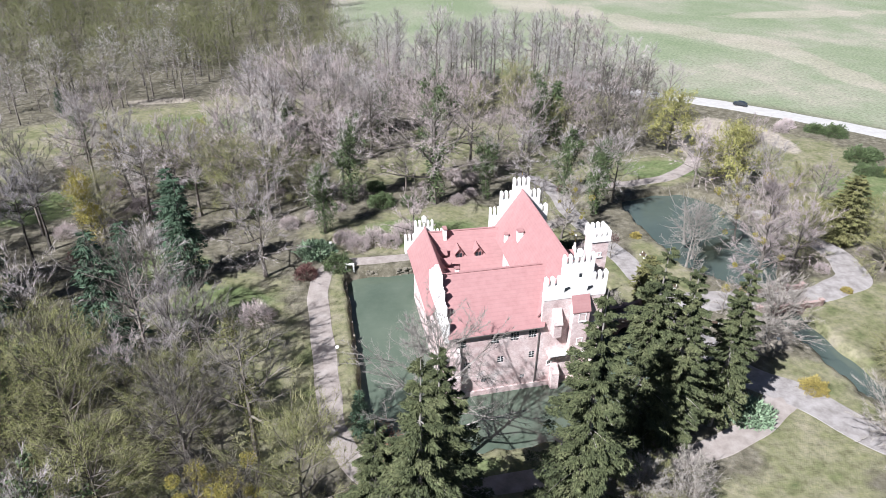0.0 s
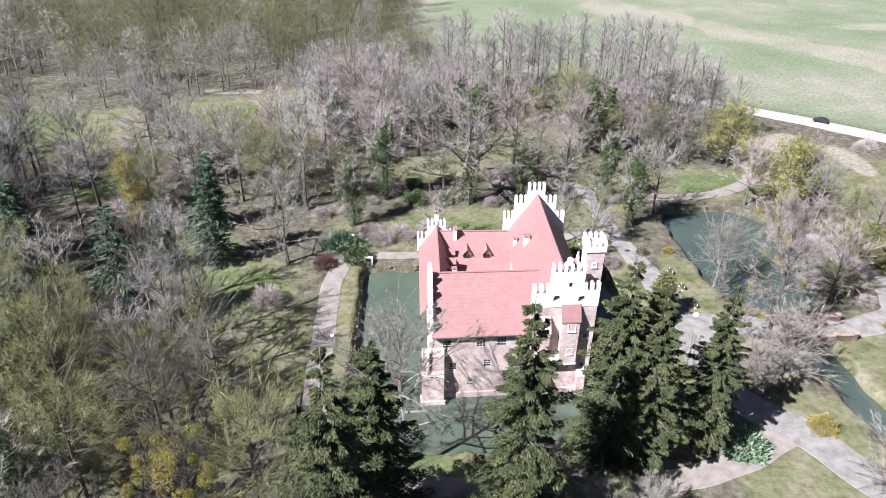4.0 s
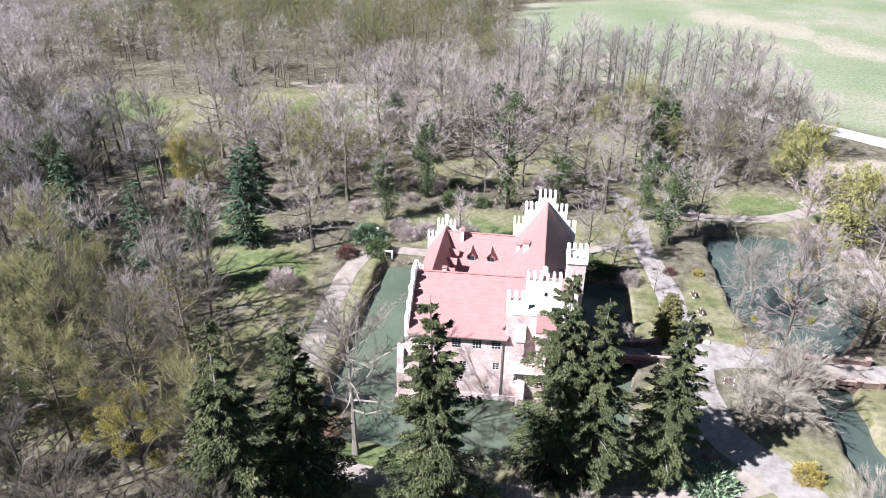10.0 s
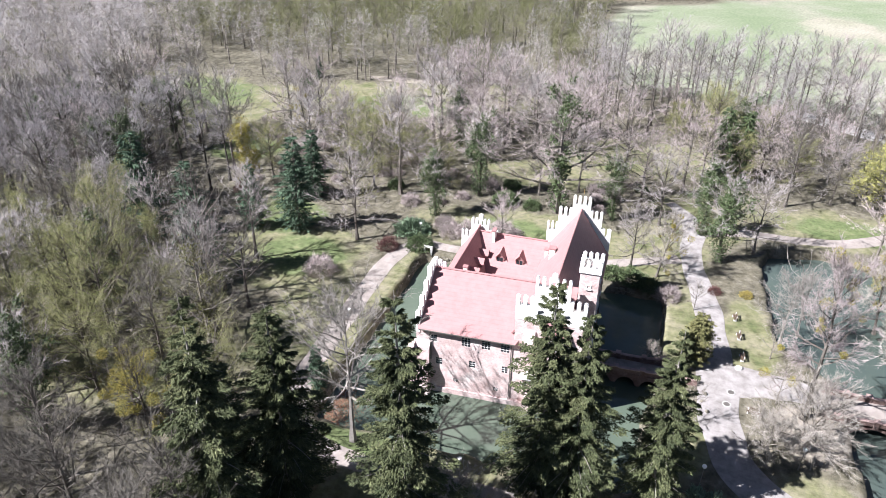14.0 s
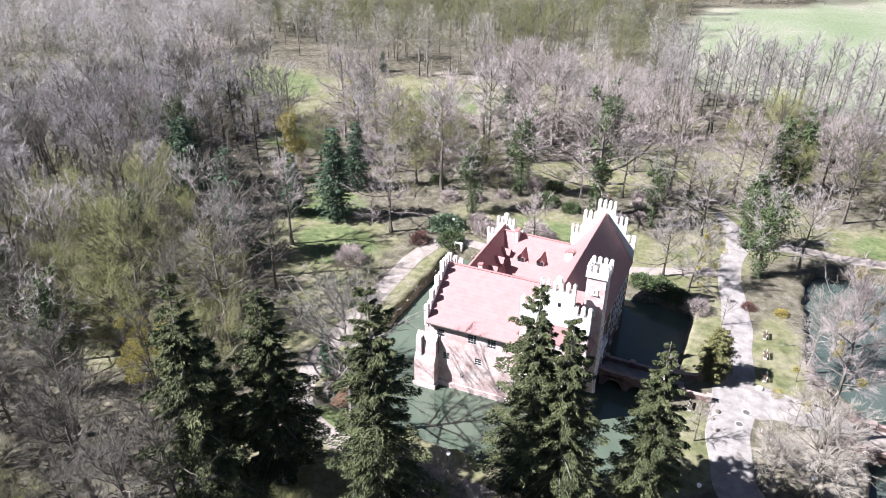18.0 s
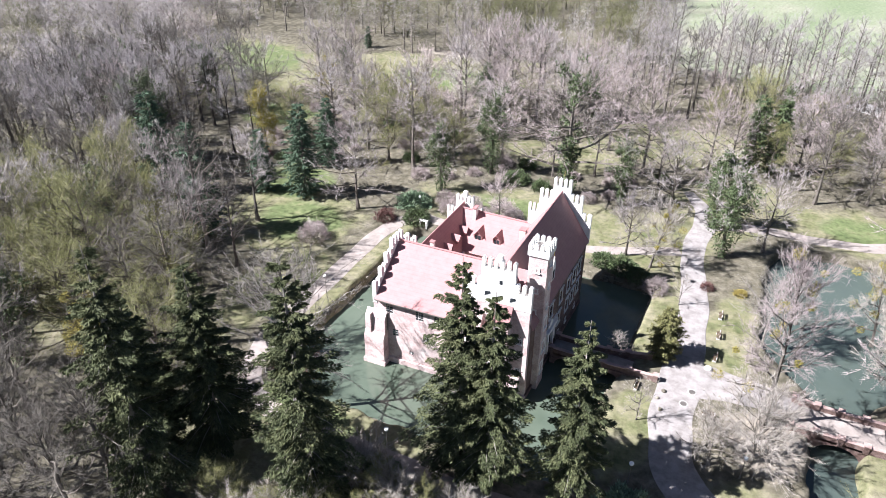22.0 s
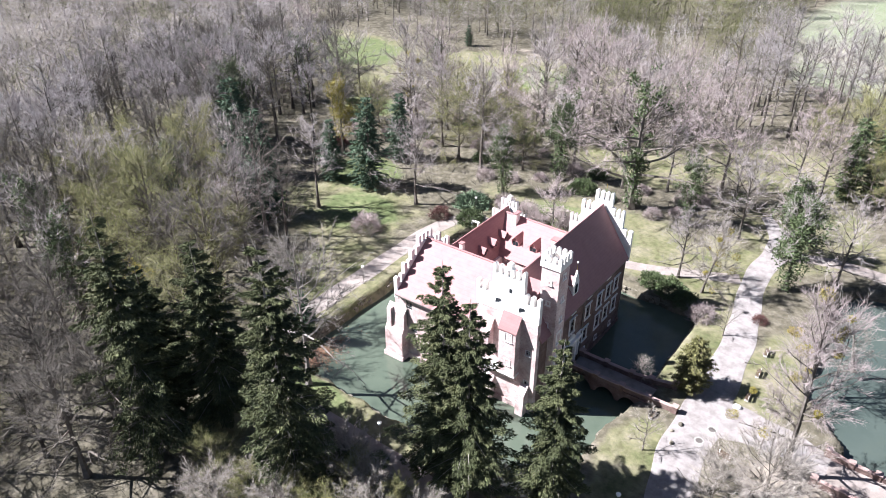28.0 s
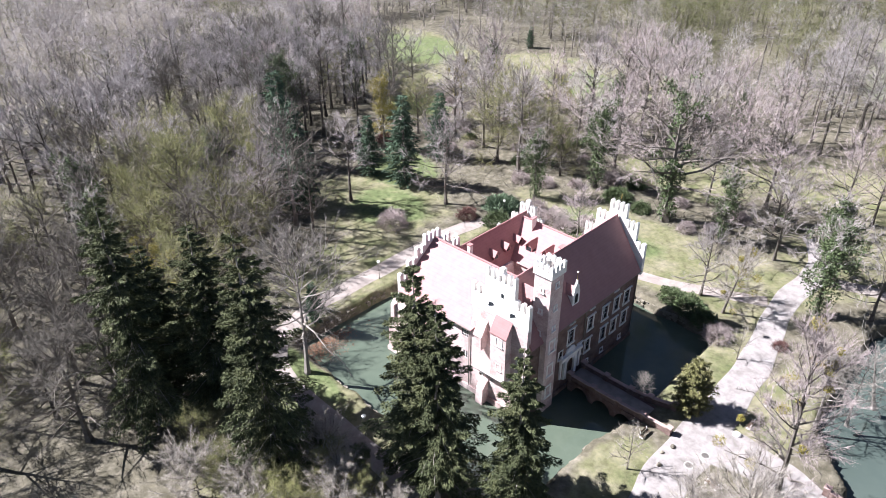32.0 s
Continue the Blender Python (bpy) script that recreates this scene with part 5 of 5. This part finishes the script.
tree_kind("ochre", "ochre_ivy_tree", "broken old tree overgrown with ochre ivy clumps", M_BARK, M_TWIG_SHADED, lambda: bare_tree(410, 19, 6.5, 4, 20, 6, 10, upright=0.7), mistletoe(19, 6, 14, 9000, M_GOLD, 54, rad=1.15, size=0.16), "ivy")
tree_kind("mistle", "mistletoe_tree", "bare tree with yellow-green mistletoe clumps", M_BARK, M_PALETWIG, lambda: bare_tree(406, 15, 5.6, 2.5, 24, 8, 26, upright=0.65, lean=2.0, twig_w=0.046), mistletoe(14, 5, 13, 2400, M_GOLD, 52, rad=0.7, size=0.2), "mistletoe", heart=7)
tree_kind("willow", "yellow_tree", "rounded tree in bright yellow-green leaf", M_BARK, M_WILLOW, lambda: bare_tree(407, 11, 6.0, 1.2, 24, 7, 9, upright=0.6), buds(4600, 0.32, M_WILLOW, 53), "foliage")
tree_kind("sapling", "sapling", "young bare tree with thin pale twigs", M_BARK, M_PALETWIG, lambda: bare_tree(408, 7, 2.6, 1.2, 16, 5, 12, upright=0.6, thick=0.012, twig_len=0.7, twig_w=0.03), heart=4)
SPRUCE = []
for i, (h, sp, cl) in enumerate([(33, 5.6, 3.0), (30, 5.0, 4.0)]):
    key = f"spruce{i}"
    SPRUCE.append(key)
    tree_kind(key, "spruce_tree", "tall dark green spruce with drooping branches", M_PALEBARK, M_SPRUCE, lambda i=i, h=h, sp=sp, cl=cl: conifer(500 + i, h, sp * 1.14, cl, 40, 7, 330, droop=0.4, blade=(0.42, 0.165), ragged=0.36, power=0.74, hang=0.5), leaf_name="crown")
tree_kind("fir", "fir_tree", "blue-green fir tree on the lawn", M_BARK, M_FIR, lambda: conifer(510, 20, 4.0, 1.0, 36, 8, 30, droop=0.25, hang=0.3))
tree_kind("cypress", "cypress", "narrow dark green cypress behind the pond", M_BARK, M_IVY, lambda: conifer(511, 18, 2.4, 0.3, 44, 8, 20, droop=-0.5, power=0.4))
tree_kind("thuja", "thuja", "golden-green conical thuja beside the drive", M_BARK, M_THUJA, lambda: conifer(512, 9.4, 2.7, 0.2, 40, 10, 64, droop=-0.25, power=0.55, blade=(0.34, 0.14)))
tree_kind("shrub", "shrub", "bare tangled shrub of thin stems", M_BARK, M_TWIG_PINK, lambda: bush(601, 2.6, 2.4, 14, 1900, 0.8, slim=0.08), category="shrub")
tree_kind("green_shrub", "evergreen_shrub", "low dark green evergreen shrub", M_BARK, M_IVY, lambda: bush(602, 2.0, 2.4, 8, 2400, 0.34), category="shrub")
tree_kind("juniper", "juniper", "low spreading pale green juniper", M_BARK, M_JUNIPER, lambda: bush(603, 1.5, 3.0, 8, 2600, 0.5), category="shrub")
tree_kind("yellow_shrub", "forsythia", "round forsythia shrub in yellow blossom", M_BARK, M_YELLOW, lambda: bush(604, 1.9, 2.2, 8, 2800, 0.28), category="shrub")
tree_kind("red_shrub", "red_shrub", "dark red-twigged rounded garden shrub", M_BARK, M_REDTWIG, lambda: bush(605, 2.6, 2.4, 10, 3000, 0.5, slim=0.14), category="shrub")

# single trees, from the south round to the north
for key, x, y, h, base, sq in [("spruce0", 26.0, 48.4, 36.2, 33, 0.86), ("spruce0", 38.8, 61.1, 32.8, 33, 0.86), ("spruce1", 42.8, 59.8, 30.0, 30, 0.88), ("spruce1", 52.2, 63.2, 27.7, 30, 0.82), ("spruce0", 6.9, 41.5, 35.9, 33, 0.92), ("spruce1", 10.5, 49.8, 30.2, 30, 1.0)]:
    plant(key, x, y, size=h / base, squeeze=sq)
SINGLE = """thuja 57.0 94.6 1.0;dead 13.0 61.9 1.28;cypress 61.6 171 1.03;cypress 66.2 172 1.0;fir -23.6 114.3 1.08;fir -27.7 129.5 0.86;golden -41 123.5 1.13;willow 95.5 160.5 1.3
oak 27 140 1.28;ivy0 8.3 142.6 1.05;ivy1 1.8 129.6 0.9;bare2 -9.8 137.5 1.1;bare3 -10 114 1.08;bare2 -26.0 100.6 0.85;red_shrub -2.6 112.8 0.9;shrub -11.5 100.0 1.2;green_shrub 15.1 141 1.3
juniper -0.6 121.5 1.25;green_shrub 3.4 115.2 1.2;sapling 56.6 79.7 1.0;sapling 56.9 109.4 0.8;mistle 50 119 0.85;ivy1 61.2 128.5 1.05;bigmistle 72.3 86 1.0;snag 75 113 1.0;dead 70.5 104 0.7;dead 73.5 107 0.65
thicket 71.5 79.0 1.25;thicket 66.5 77 0.8;yellow_shrub 72.0 67.3 0.95;juniper 59.0 64.2 1.15;thicket 74 53 1.4;greydome -19.4 77.1 1.08;greydome 45 121 0.62;bud0 -30.5 66.5 1.3;bud1 -19 70 1.05;bud2 -38 60 1.2;bud0 -52 66 1.1;bud1 -58 78 1.2;bud1 -26 58 1.1;bud1 -46.7 86 1.3;bud0 -39.5 70.1 1.1;bud2 -36 84 1.05
ivytall -56.5 106.4 1.1;ivyslim -9.5 64.3 1.12;ochre -9.5 50 0.95;ochre -15 53.5 0.85;bud2 50.6 197 0.68;willow 97.5 135 1.3;fir -72.5 219 0.4;bud1 -16.5 138 1.15;mistle -39.6 150 1.15;bare1 -0.4 175.7 1.3;bare1 7 170 1.2;bare1 -8 178 1.2;willow -27 176 0.8
near0 4.5 38.5 1.0;near1 3 33.5 1.05;near0 -9 37 0.95;near1 -20 44 1.0;thicket 30 53 0.9;thicket 35.5 51 0.85;thicket 43 52.5 0.7;thicket 24 45 0.7;green_shrub 30.8 57.0 0.7;bud2 32.5 52 0.5;bud2 38 52.5 0.45;bud2 28 47 0.5;thuja 107 107.5 1.65;thuja 104.5 113 0.9;green_shrub 151 165.5 1.5;green_shrub 145 147.5 1.7;green_shrub 147 169 1.2;green_shrub 149.5 148.5 1.2;green_shrub 139.5 139.5 1.1;green_shrub 142.5 138 1.1;shrub 141 174 1.0;shrub 137 171 0.9
fir 3.6 70 0.42;fir -31.6 92 1.2;fir -51 101 1.2;fir -33 112 0.75;ivy1 58 139 1.0;green_shrub 45.5 115.8 1.15;green_shrub 49.0 114.4 0.95;shrub 52.5 112.0 0.9;green_shrub 42 116.5 1.0;red_shrub 58.5 141 0.7;spruce1 3.6 46.5 0.86;sapling 68.8 99 0.9;thicket 50.6 93.0 0.34;sapling 68.7 88.1 1.0;willow 106 147 0.9;yellow_shrub 66 117 0.55;yellow_shrub 96 90.5 0.5;thicket 88 104 1.0;mistle 86 112 0.9;red_shrub 60.5 116.5 0.5;thicket 22 39.5 0.9;thicket 28 43.5 0.8;bud2 35 45 0.6;bud2 17 43 0.55;bud2 24 42.5 0.5;bud2 30.5 45 0.48;bud2 36 46 0.45;near1 -16 29 1.0;near0 -27 34 0.95;near1 -24 21 0.9;thicket 40 48 0.75;thicket 34 40 0.9;shrub 8 122 1.0;shrub 11.5 124 1.1;shrub 14.5 122.4 0.9;shrub 18 126 1.1;shrub 21 124 0.9;shrub 24.5 121.5 0.7;bare5 19 121 0.7;shrub 5.5 125 1.0"""
for row in SINGLE.replace("\n", ";").split(";"):
    key, x, y, s = row.split()
    if float(s) > 0:
        plant(key, float(x), float(y), size=float(s))

# ---- woods ----
OPEN = [(63, 152, 6, 9), (-33, 178, 13, 17), (-46, 190, 14, 12), (-72, 172, 14, 13), (-20, 186, 9, 10), (105, 165, 12, 10), (131, 164, 10, 16), (-24, 150, 6, 8), (-37, 115, 13, 11), (-20, 121, 10, 11), (-7, 122, 9, 9), (-48, 112, 10, 9), (-60, 150, 14, 10), (-62, 130, 9, 12)]  # thinly wooded parts of the park


def clear_of(x, y):
    X, Y = np.array([x]), np.array([y])
    if moat_dist(X, Y)[0] < 3 or poly_dist(X, Y, POND)[0] < 1.5:
        return False
    if poly_dist(X, Y, EDGE)[0] < 3:
        return False
    return blobs(X, Y, LAWNS)[0] < 0.45 and blobs(X, Y, OPEN)[0] < 0.5


def near_path(x, y):
    lines = [[(3, 118), (-0.8, 104), (0.2, 71), (12, 58.8), (42, 58), (66, 66.5)], [(3, 117), (32, 118.4), (54, 127)], [(72, 60), (63, 72), (60.6, 90), (57.5, 120), (56.6, 140), (44, 172)], [(59, 90.5), (80, 90.2), (102, 95), (99, 124)], [(57, 139), (88, 145), (112, 166)]]
    for ln in lines:
        for (ax, ay), (bx, by) in zip(ln, ln[1:]):
            ex, ey = bx - ax, by - ay
            u = min(1, max(0, ((x - ax) * ex + (y - ay) * ey) / (ex * ex + ey * ey)))
            if math.hypot(x - ax - u * ex, y - ay - u * ey) < 4:
                return True
    return False


placed = [(o.location.x, o.location.y) for o in scene.objects if o.parent is None and o.name.split(".")[0].endswith(("tree", "shrub", "thuja", "sapling"))]
wood = np.random.default_rng(21)


def scatter(count, x0, x1, y0, y1, gap, kinds, weights, size=(0.8, 1.15), inside=None):
    done = tries = 0
    while done < count and tries < count * 40:
        tries += 1
        x, y = float(wood.uniform(x0, x1)), float(wood.uniform(y0, y1))
        if inside and not inside(x, y):
            continue
        if not clear_of(x, y) or near_path(x, y) or (8 < x < 60 and 60 < y < 116):
            continue
        if any((x - a) ** 2 + (y - b) ** 2 < gap * gap for a, b in placed):
            continue
        placed.append((x, y))
        plant(kinds[int(wood.choice(len(kinds), p=weights))], x, y, size=float(wood.uniform(*size)))
        done += 1


KINDS = BARE + BUDS + IVYS
MIX = [0.05, 0.18, 0.16, 0.16, 0.04, 0.12] + [0.07, 0.07, 0.04] + [0.06, 0.05]
WEST = [0.27, 0.08, 0.07, 0.09, 0.25, 0.06] + [0.04, 0.04, 0.02] + [0.05, 0.03]
scatter(38, -46, -4, 44, 97, 7.0, KINDS, WEST)
scatter(60, -100, -46, 50, 97, 5.6, KINDS + TALL, [w * 0.3 for w in WEST] + [0.26, 0.22, 0.22], (0.85, 1.1))
scatter(16, -45, 2, 12, 42, 6.0, NEAR + BUDS, [0.36, 0.34, 0.1, 0.1, 0.1], (0.7, 1.0))
scatter(14, -95, -45, 14, 44, 6.0, KINDS, WEST)
scatter(80, -112, -52, 97, 152, 5.4, KINDS + TALL, [w * 0.28 for w in WEST] + [0.26, 0.24, 0.22], (0.85, 1.1))
scatter(26, -52, 62, 116, 152, 8.6, KINDS, MIX, (0.65, 0.95))
scatter(66, -112, 62, 152, 190, 7.2, KINDS, MIX)
scatter(28, 62, 108, 125, 205, 6.0, KINDS, MIX, (0.6, 0.95))
scatter(74, 25, 100, 182, 236, 4.4, ["alder"] + BARE, [0.94] + [0.01] * 6)
scatter(58, 84, 135, 58, 152, 4.6, ["orchard", "bare5", "bud2", "shrub", "mistle"], [0.28, 0.32, 0.16, 0.16, 0.08], (0.6, 1.0))
scatter(46, -60, 60, 116, 160, 2.6, ["shrub", "red_shrub", "green_shrub"], [0.76, 0.1, 0.14], (0.5, 1.0))
scatter(10, 66, 86, 30, 50, 5.0, ["orchard", "shrub", "bud2"], [0.5, 0.3, 0.2], (0.6, 0.95))


def undergrowth():
    """Low scrub on the woodland floor: one joined mesh of thin stems."""
    r = np.random.default_rng(88)
    n = 2600
    x, y = r.uniform(-110, 110, n), r.uniform(15, 235, n)
    ok = (moat_dist(x, y) > 4) & (poly_dist(x, y, POND) > 1) & (poly_dist(x, y, EDGE) > 1) & (blobs(x, y, LAWNS) < 0.4)
    x, y = x[ok], y[ok]
    keep = [not near_path(a, b) for a, b in zip(x, y)]
    x, y = x[keep], y[keep]
    c = np.repeat(np.stack([x, y, np.zeros_like(x)], 1), 22, 0)
    k = len(c)
    base = c + np.c_[r.normal(0, 0.8, (k, 2)), r.uniform(-0.05, 0.3, k)]
    tip = base + np.c_[r.normal(0, 0.6, (k, 2)), r.uniform(0.3, 1.7, k)]
    V, F = blades(base, tip, r.uniform(0.035, 0.1, k))
    tagged(part("undergrowth", tri_mesh("undergrowth", V, F, M_TWIG_SHADED), M_TWIG_SHADED), "bare scrub on the woodland floor", "undergrowth", kind="stuff")


undergrowth()


def far_woods():
    """The woods beyond, too many to count: one joined mesh of trunks and twigs each for bare and for budding trees."""
    r = np.random.default_rng(77)
    protos = []
    for q in range(10):
        h, sp, low = ((20, 6.2, 0.2), (18, 6.8, 0.14), (22, 5.4, 0.26), (15, 6.4, 0.1), (23, 4.2, 0.28))[q % 5]
        k, w0, w1, l0, l1 = (640, 0.035, 0.085, 0.7, 1.7) if q < 5 else (500, 0.06, 0.13, 0.9, 2.0)
        u = r.uniform(0, 1, k) ** 0.75
        a = r.uniform(0, 2 * math.pi, k)
        rr = sp * np.sin(math.pi * (0.2 + 0.72 * u)) ** 0.6 * r.uniform(0.1, 1, k) ** 0.3
        mid = np.stack([rr * np.cos(a), rr * np.sin(a), h * (low + (0.96 - low) * u)], 1)
        way = unit(np.c_[mid[:, :2] / sp * 1.0, np.full(k, 0.16)] + r.normal(0, 0.55, (k, 3)))
        ln = r.uniform(l0, l1, k)[:, None]
        V, F = blades(mid - way * ln * 0.6, mid + way * ln * 0.6, r.uniform(w0, w1, k), h * 0.5)
        t = 0.15
        TV = [(-t * 1.6, -t * 1.6, 0), (t * 1.6, -t * 1.6, 0), (0, t * 1.6, 0), (0, 0, h * 0.85)]
        for g in range(7):
            az, z0 = g * 2.4 + q, h * (low + 0.08 * g)
            ox, oy, rl = math.cos(az), math.sin(az), sp * (0.8 - 0.05 * g)
            TV += [(-oy * 0.11, ox * 0.11, z0), (oy * 0.11, -ox * 0.11, z0), (0, 0, z0 + 0.3), (ox * rl, oy * rl, z0 + rl * 0.9)]
        protos.append((V, F, np.array(TV)))
    TF = np.array([(0, 1, 3), (1, 2, 3), (2, 0, 3)])
    TT = []
    spots = []
    for _ in range(26000):
        if len(spots) >= 1750:
            break
        x, y = r.uniform(-420, 110), r.uniform(20, 470)
        if -112 < x < 62 and y < 188 and not (x < -95 and y < 118):
            continue
        if x > 25 and y < 235:
            continue
        if math.atan2(-(x - 70), y) > radians(82) or math.hypot(x - 45, y - 5) > 460:
            continue
        spots.append((x, y))
    S = np.array(spots)
    ok = (poly_dist(S[:, 0], S[:, 1], EDGE) > 2) & (blobs(S[:, 0], S[:, 1], LAWNS) < 0.35)
    S = S[ok]
    greenish = np.array([noise.noise(Vector((x * 0.03, y * 0.03, 3.0))) + (0.62 if -150 < x < 15 and y > 228 else -0.3) + (0.25 if y > 330 and x < 0 else 0) for x, y in S]) + r.normal(0, 0.22, len(S)) > 0.2
    S, greenish = np.round(S, 2), np.asarray(greenish)
    for label, sel, material in (("far_bare_wood", ~greenish, M_FOREST_FAR), ("far_budding_wood", greenish, M_FOREST_FARG)):
        VV, FF, off = [], [], 0
        for x, y in S[sel]:
            V, F, TV = protos[int(r.integers(0, 5)) + (0 if math.hypot(x - 40, y) < 255 else 5)]
            s, a = r.uniform(0.8, 1.2), r.uniform(0, 6.28)
            c, d = math.cos(a) * s, math.sin(a) * s
            VV.append(V @ np.array([[c, d, 0], [-d, c, 0], [0, 0, s]]) + np.array([x, y, -0.1]))
            FF.append(F + off)
            TT.append(TV @ np.array([[c, d, 0], [-d, c, 0], [0, 0, s]]) + np.array([x, y, -0.1]))
            off += len(V)
        ob = part(label, tri_mesh(label, np.concatenate(VV), np.concatenate(FF), material), material)
        tagged(ob, "far leafless grey-brown woodland" if sel is not greenish else "far woodland in pale green bud", "woodland", kind="stuff")
    k = len(TT)
    ob = part("far_trunks", tri_mesh("far_trunks", np.concatenate(TT), (TF[None] + 4 * np.arange(8 * k)[:, None, None]).reshape(-1, 3), M_BARK), M_BARK)
    tagged(ob, "dark trunks of the far woodland trees", "woodland", kind="stuff")


far_woods()


# ---- moat banks: rough stones, floating leaves, the sluice ----
def bank_stones():
    """Uneven stones along the foot of the banks, one joined mesh."""
    r = np.random.default_rng(5)
    V, F = [], []
    x0, x1, y0, y1 = MOAT
    spots = [(x0 + r.normal(0, 0.12), y) for y in np.arange(y0 + 2.5, y1 - 2, 0.42)] + [(x, y0 + r.normal(0, 0.12)) for x in np.arange(x0 + 2.5, x1 - 3, 0.42)] + [(x, y1 + r.normal(0, 0.12)) for x in np.arange(x0 + 2.5, x1 - 2, 0.42)] + [(x1 + r.normal(0, 0.12) - 1.6 * min(1, max(0, (88 - y) / 8)), y) for y in np.arange(y0 + 3, y1 - 2, 0.42)]
    for x, y in spots:
        for z in (-1.9, -1.45, -0.95):
            s = r.uniform(0.18, 0.36)
            k = len(V)
            c = np.array([x, y, z]) + r.normal(0, 0.1, 3)
            for dx, dy, dz in ((-1, -1, -1), (1, -1, -1), (1, 1, -1), (-1, 1, -1), (-1, -1, 1), (1, -1, 1), (1, 1, 1), (-1, 1, 1)):
                V.append(c + np.array([dx, dy, dz * 0.7]) * s * r.uniform(0.7, 1.1, 3))
            F += [tuple(k + i for i in q) for q in ((0, 3, 2, 1), (4, 5, 6, 7), (0, 1, 5, 4), (1, 2, 6, 5), (2, 3, 7, 6), (3, 0, 4, 7))]
    tagged(part("bank_stones", (V, F), M_RUBBLE), "rough dark stones along the moat banks", "stones", kind="stuff")


bank_stones()
r_ = np.random.default_rng(9)
k_ = 1500
c_ = np.c_[7.2 + np.abs(r_.normal(0, 1.9, k_)) - 1.2, 68.6 + r_.normal(0, 2.6, k_), np.full(k_, -1.985)]
c_[:, 1] = np.maximum(c_[:, 1], 65.2)
a_ = r_.uniform(0, 6.28, k_)
d_ = np.c_[np.cos(a_), np.sin(a_), np.zeros(k_)] * 0.16
n_v = np.stack([c_ - d_, c_ + d_, c_ + np.c_[-d_[:, 1], d_[:, 0], np.full(k_, 0.05)]], 1).reshape(-1, 3)
tagged(part("floating_leaves", tri_mesh("floating_leaves", n_v, np.arange(3 * k_).reshape(-1, 3), M_LEAVES), M_LEAVES), "brown leaves floating in the moat corner", "leaves", kind="stuff")

sluice = empty("sluice", "small pale concrete sluice on the moat bank", "sluice")
for dx in (-0.7, 0.7):
    part("post", box(5.6 + dx - 0.15, 5.6 + dx + 0.15, 113.6, 114.4, -2.2, 1.0), M_STONE, sluice)
part("beam", box(4.75, 6.45, 113.75, 114.25, 1.0, 1.2), M_STONE, sluice)
part("gate", box(5.05, 6.15, 113.95, 114.05, -2.2, 0.6), M_DARKWOOD, sluice)
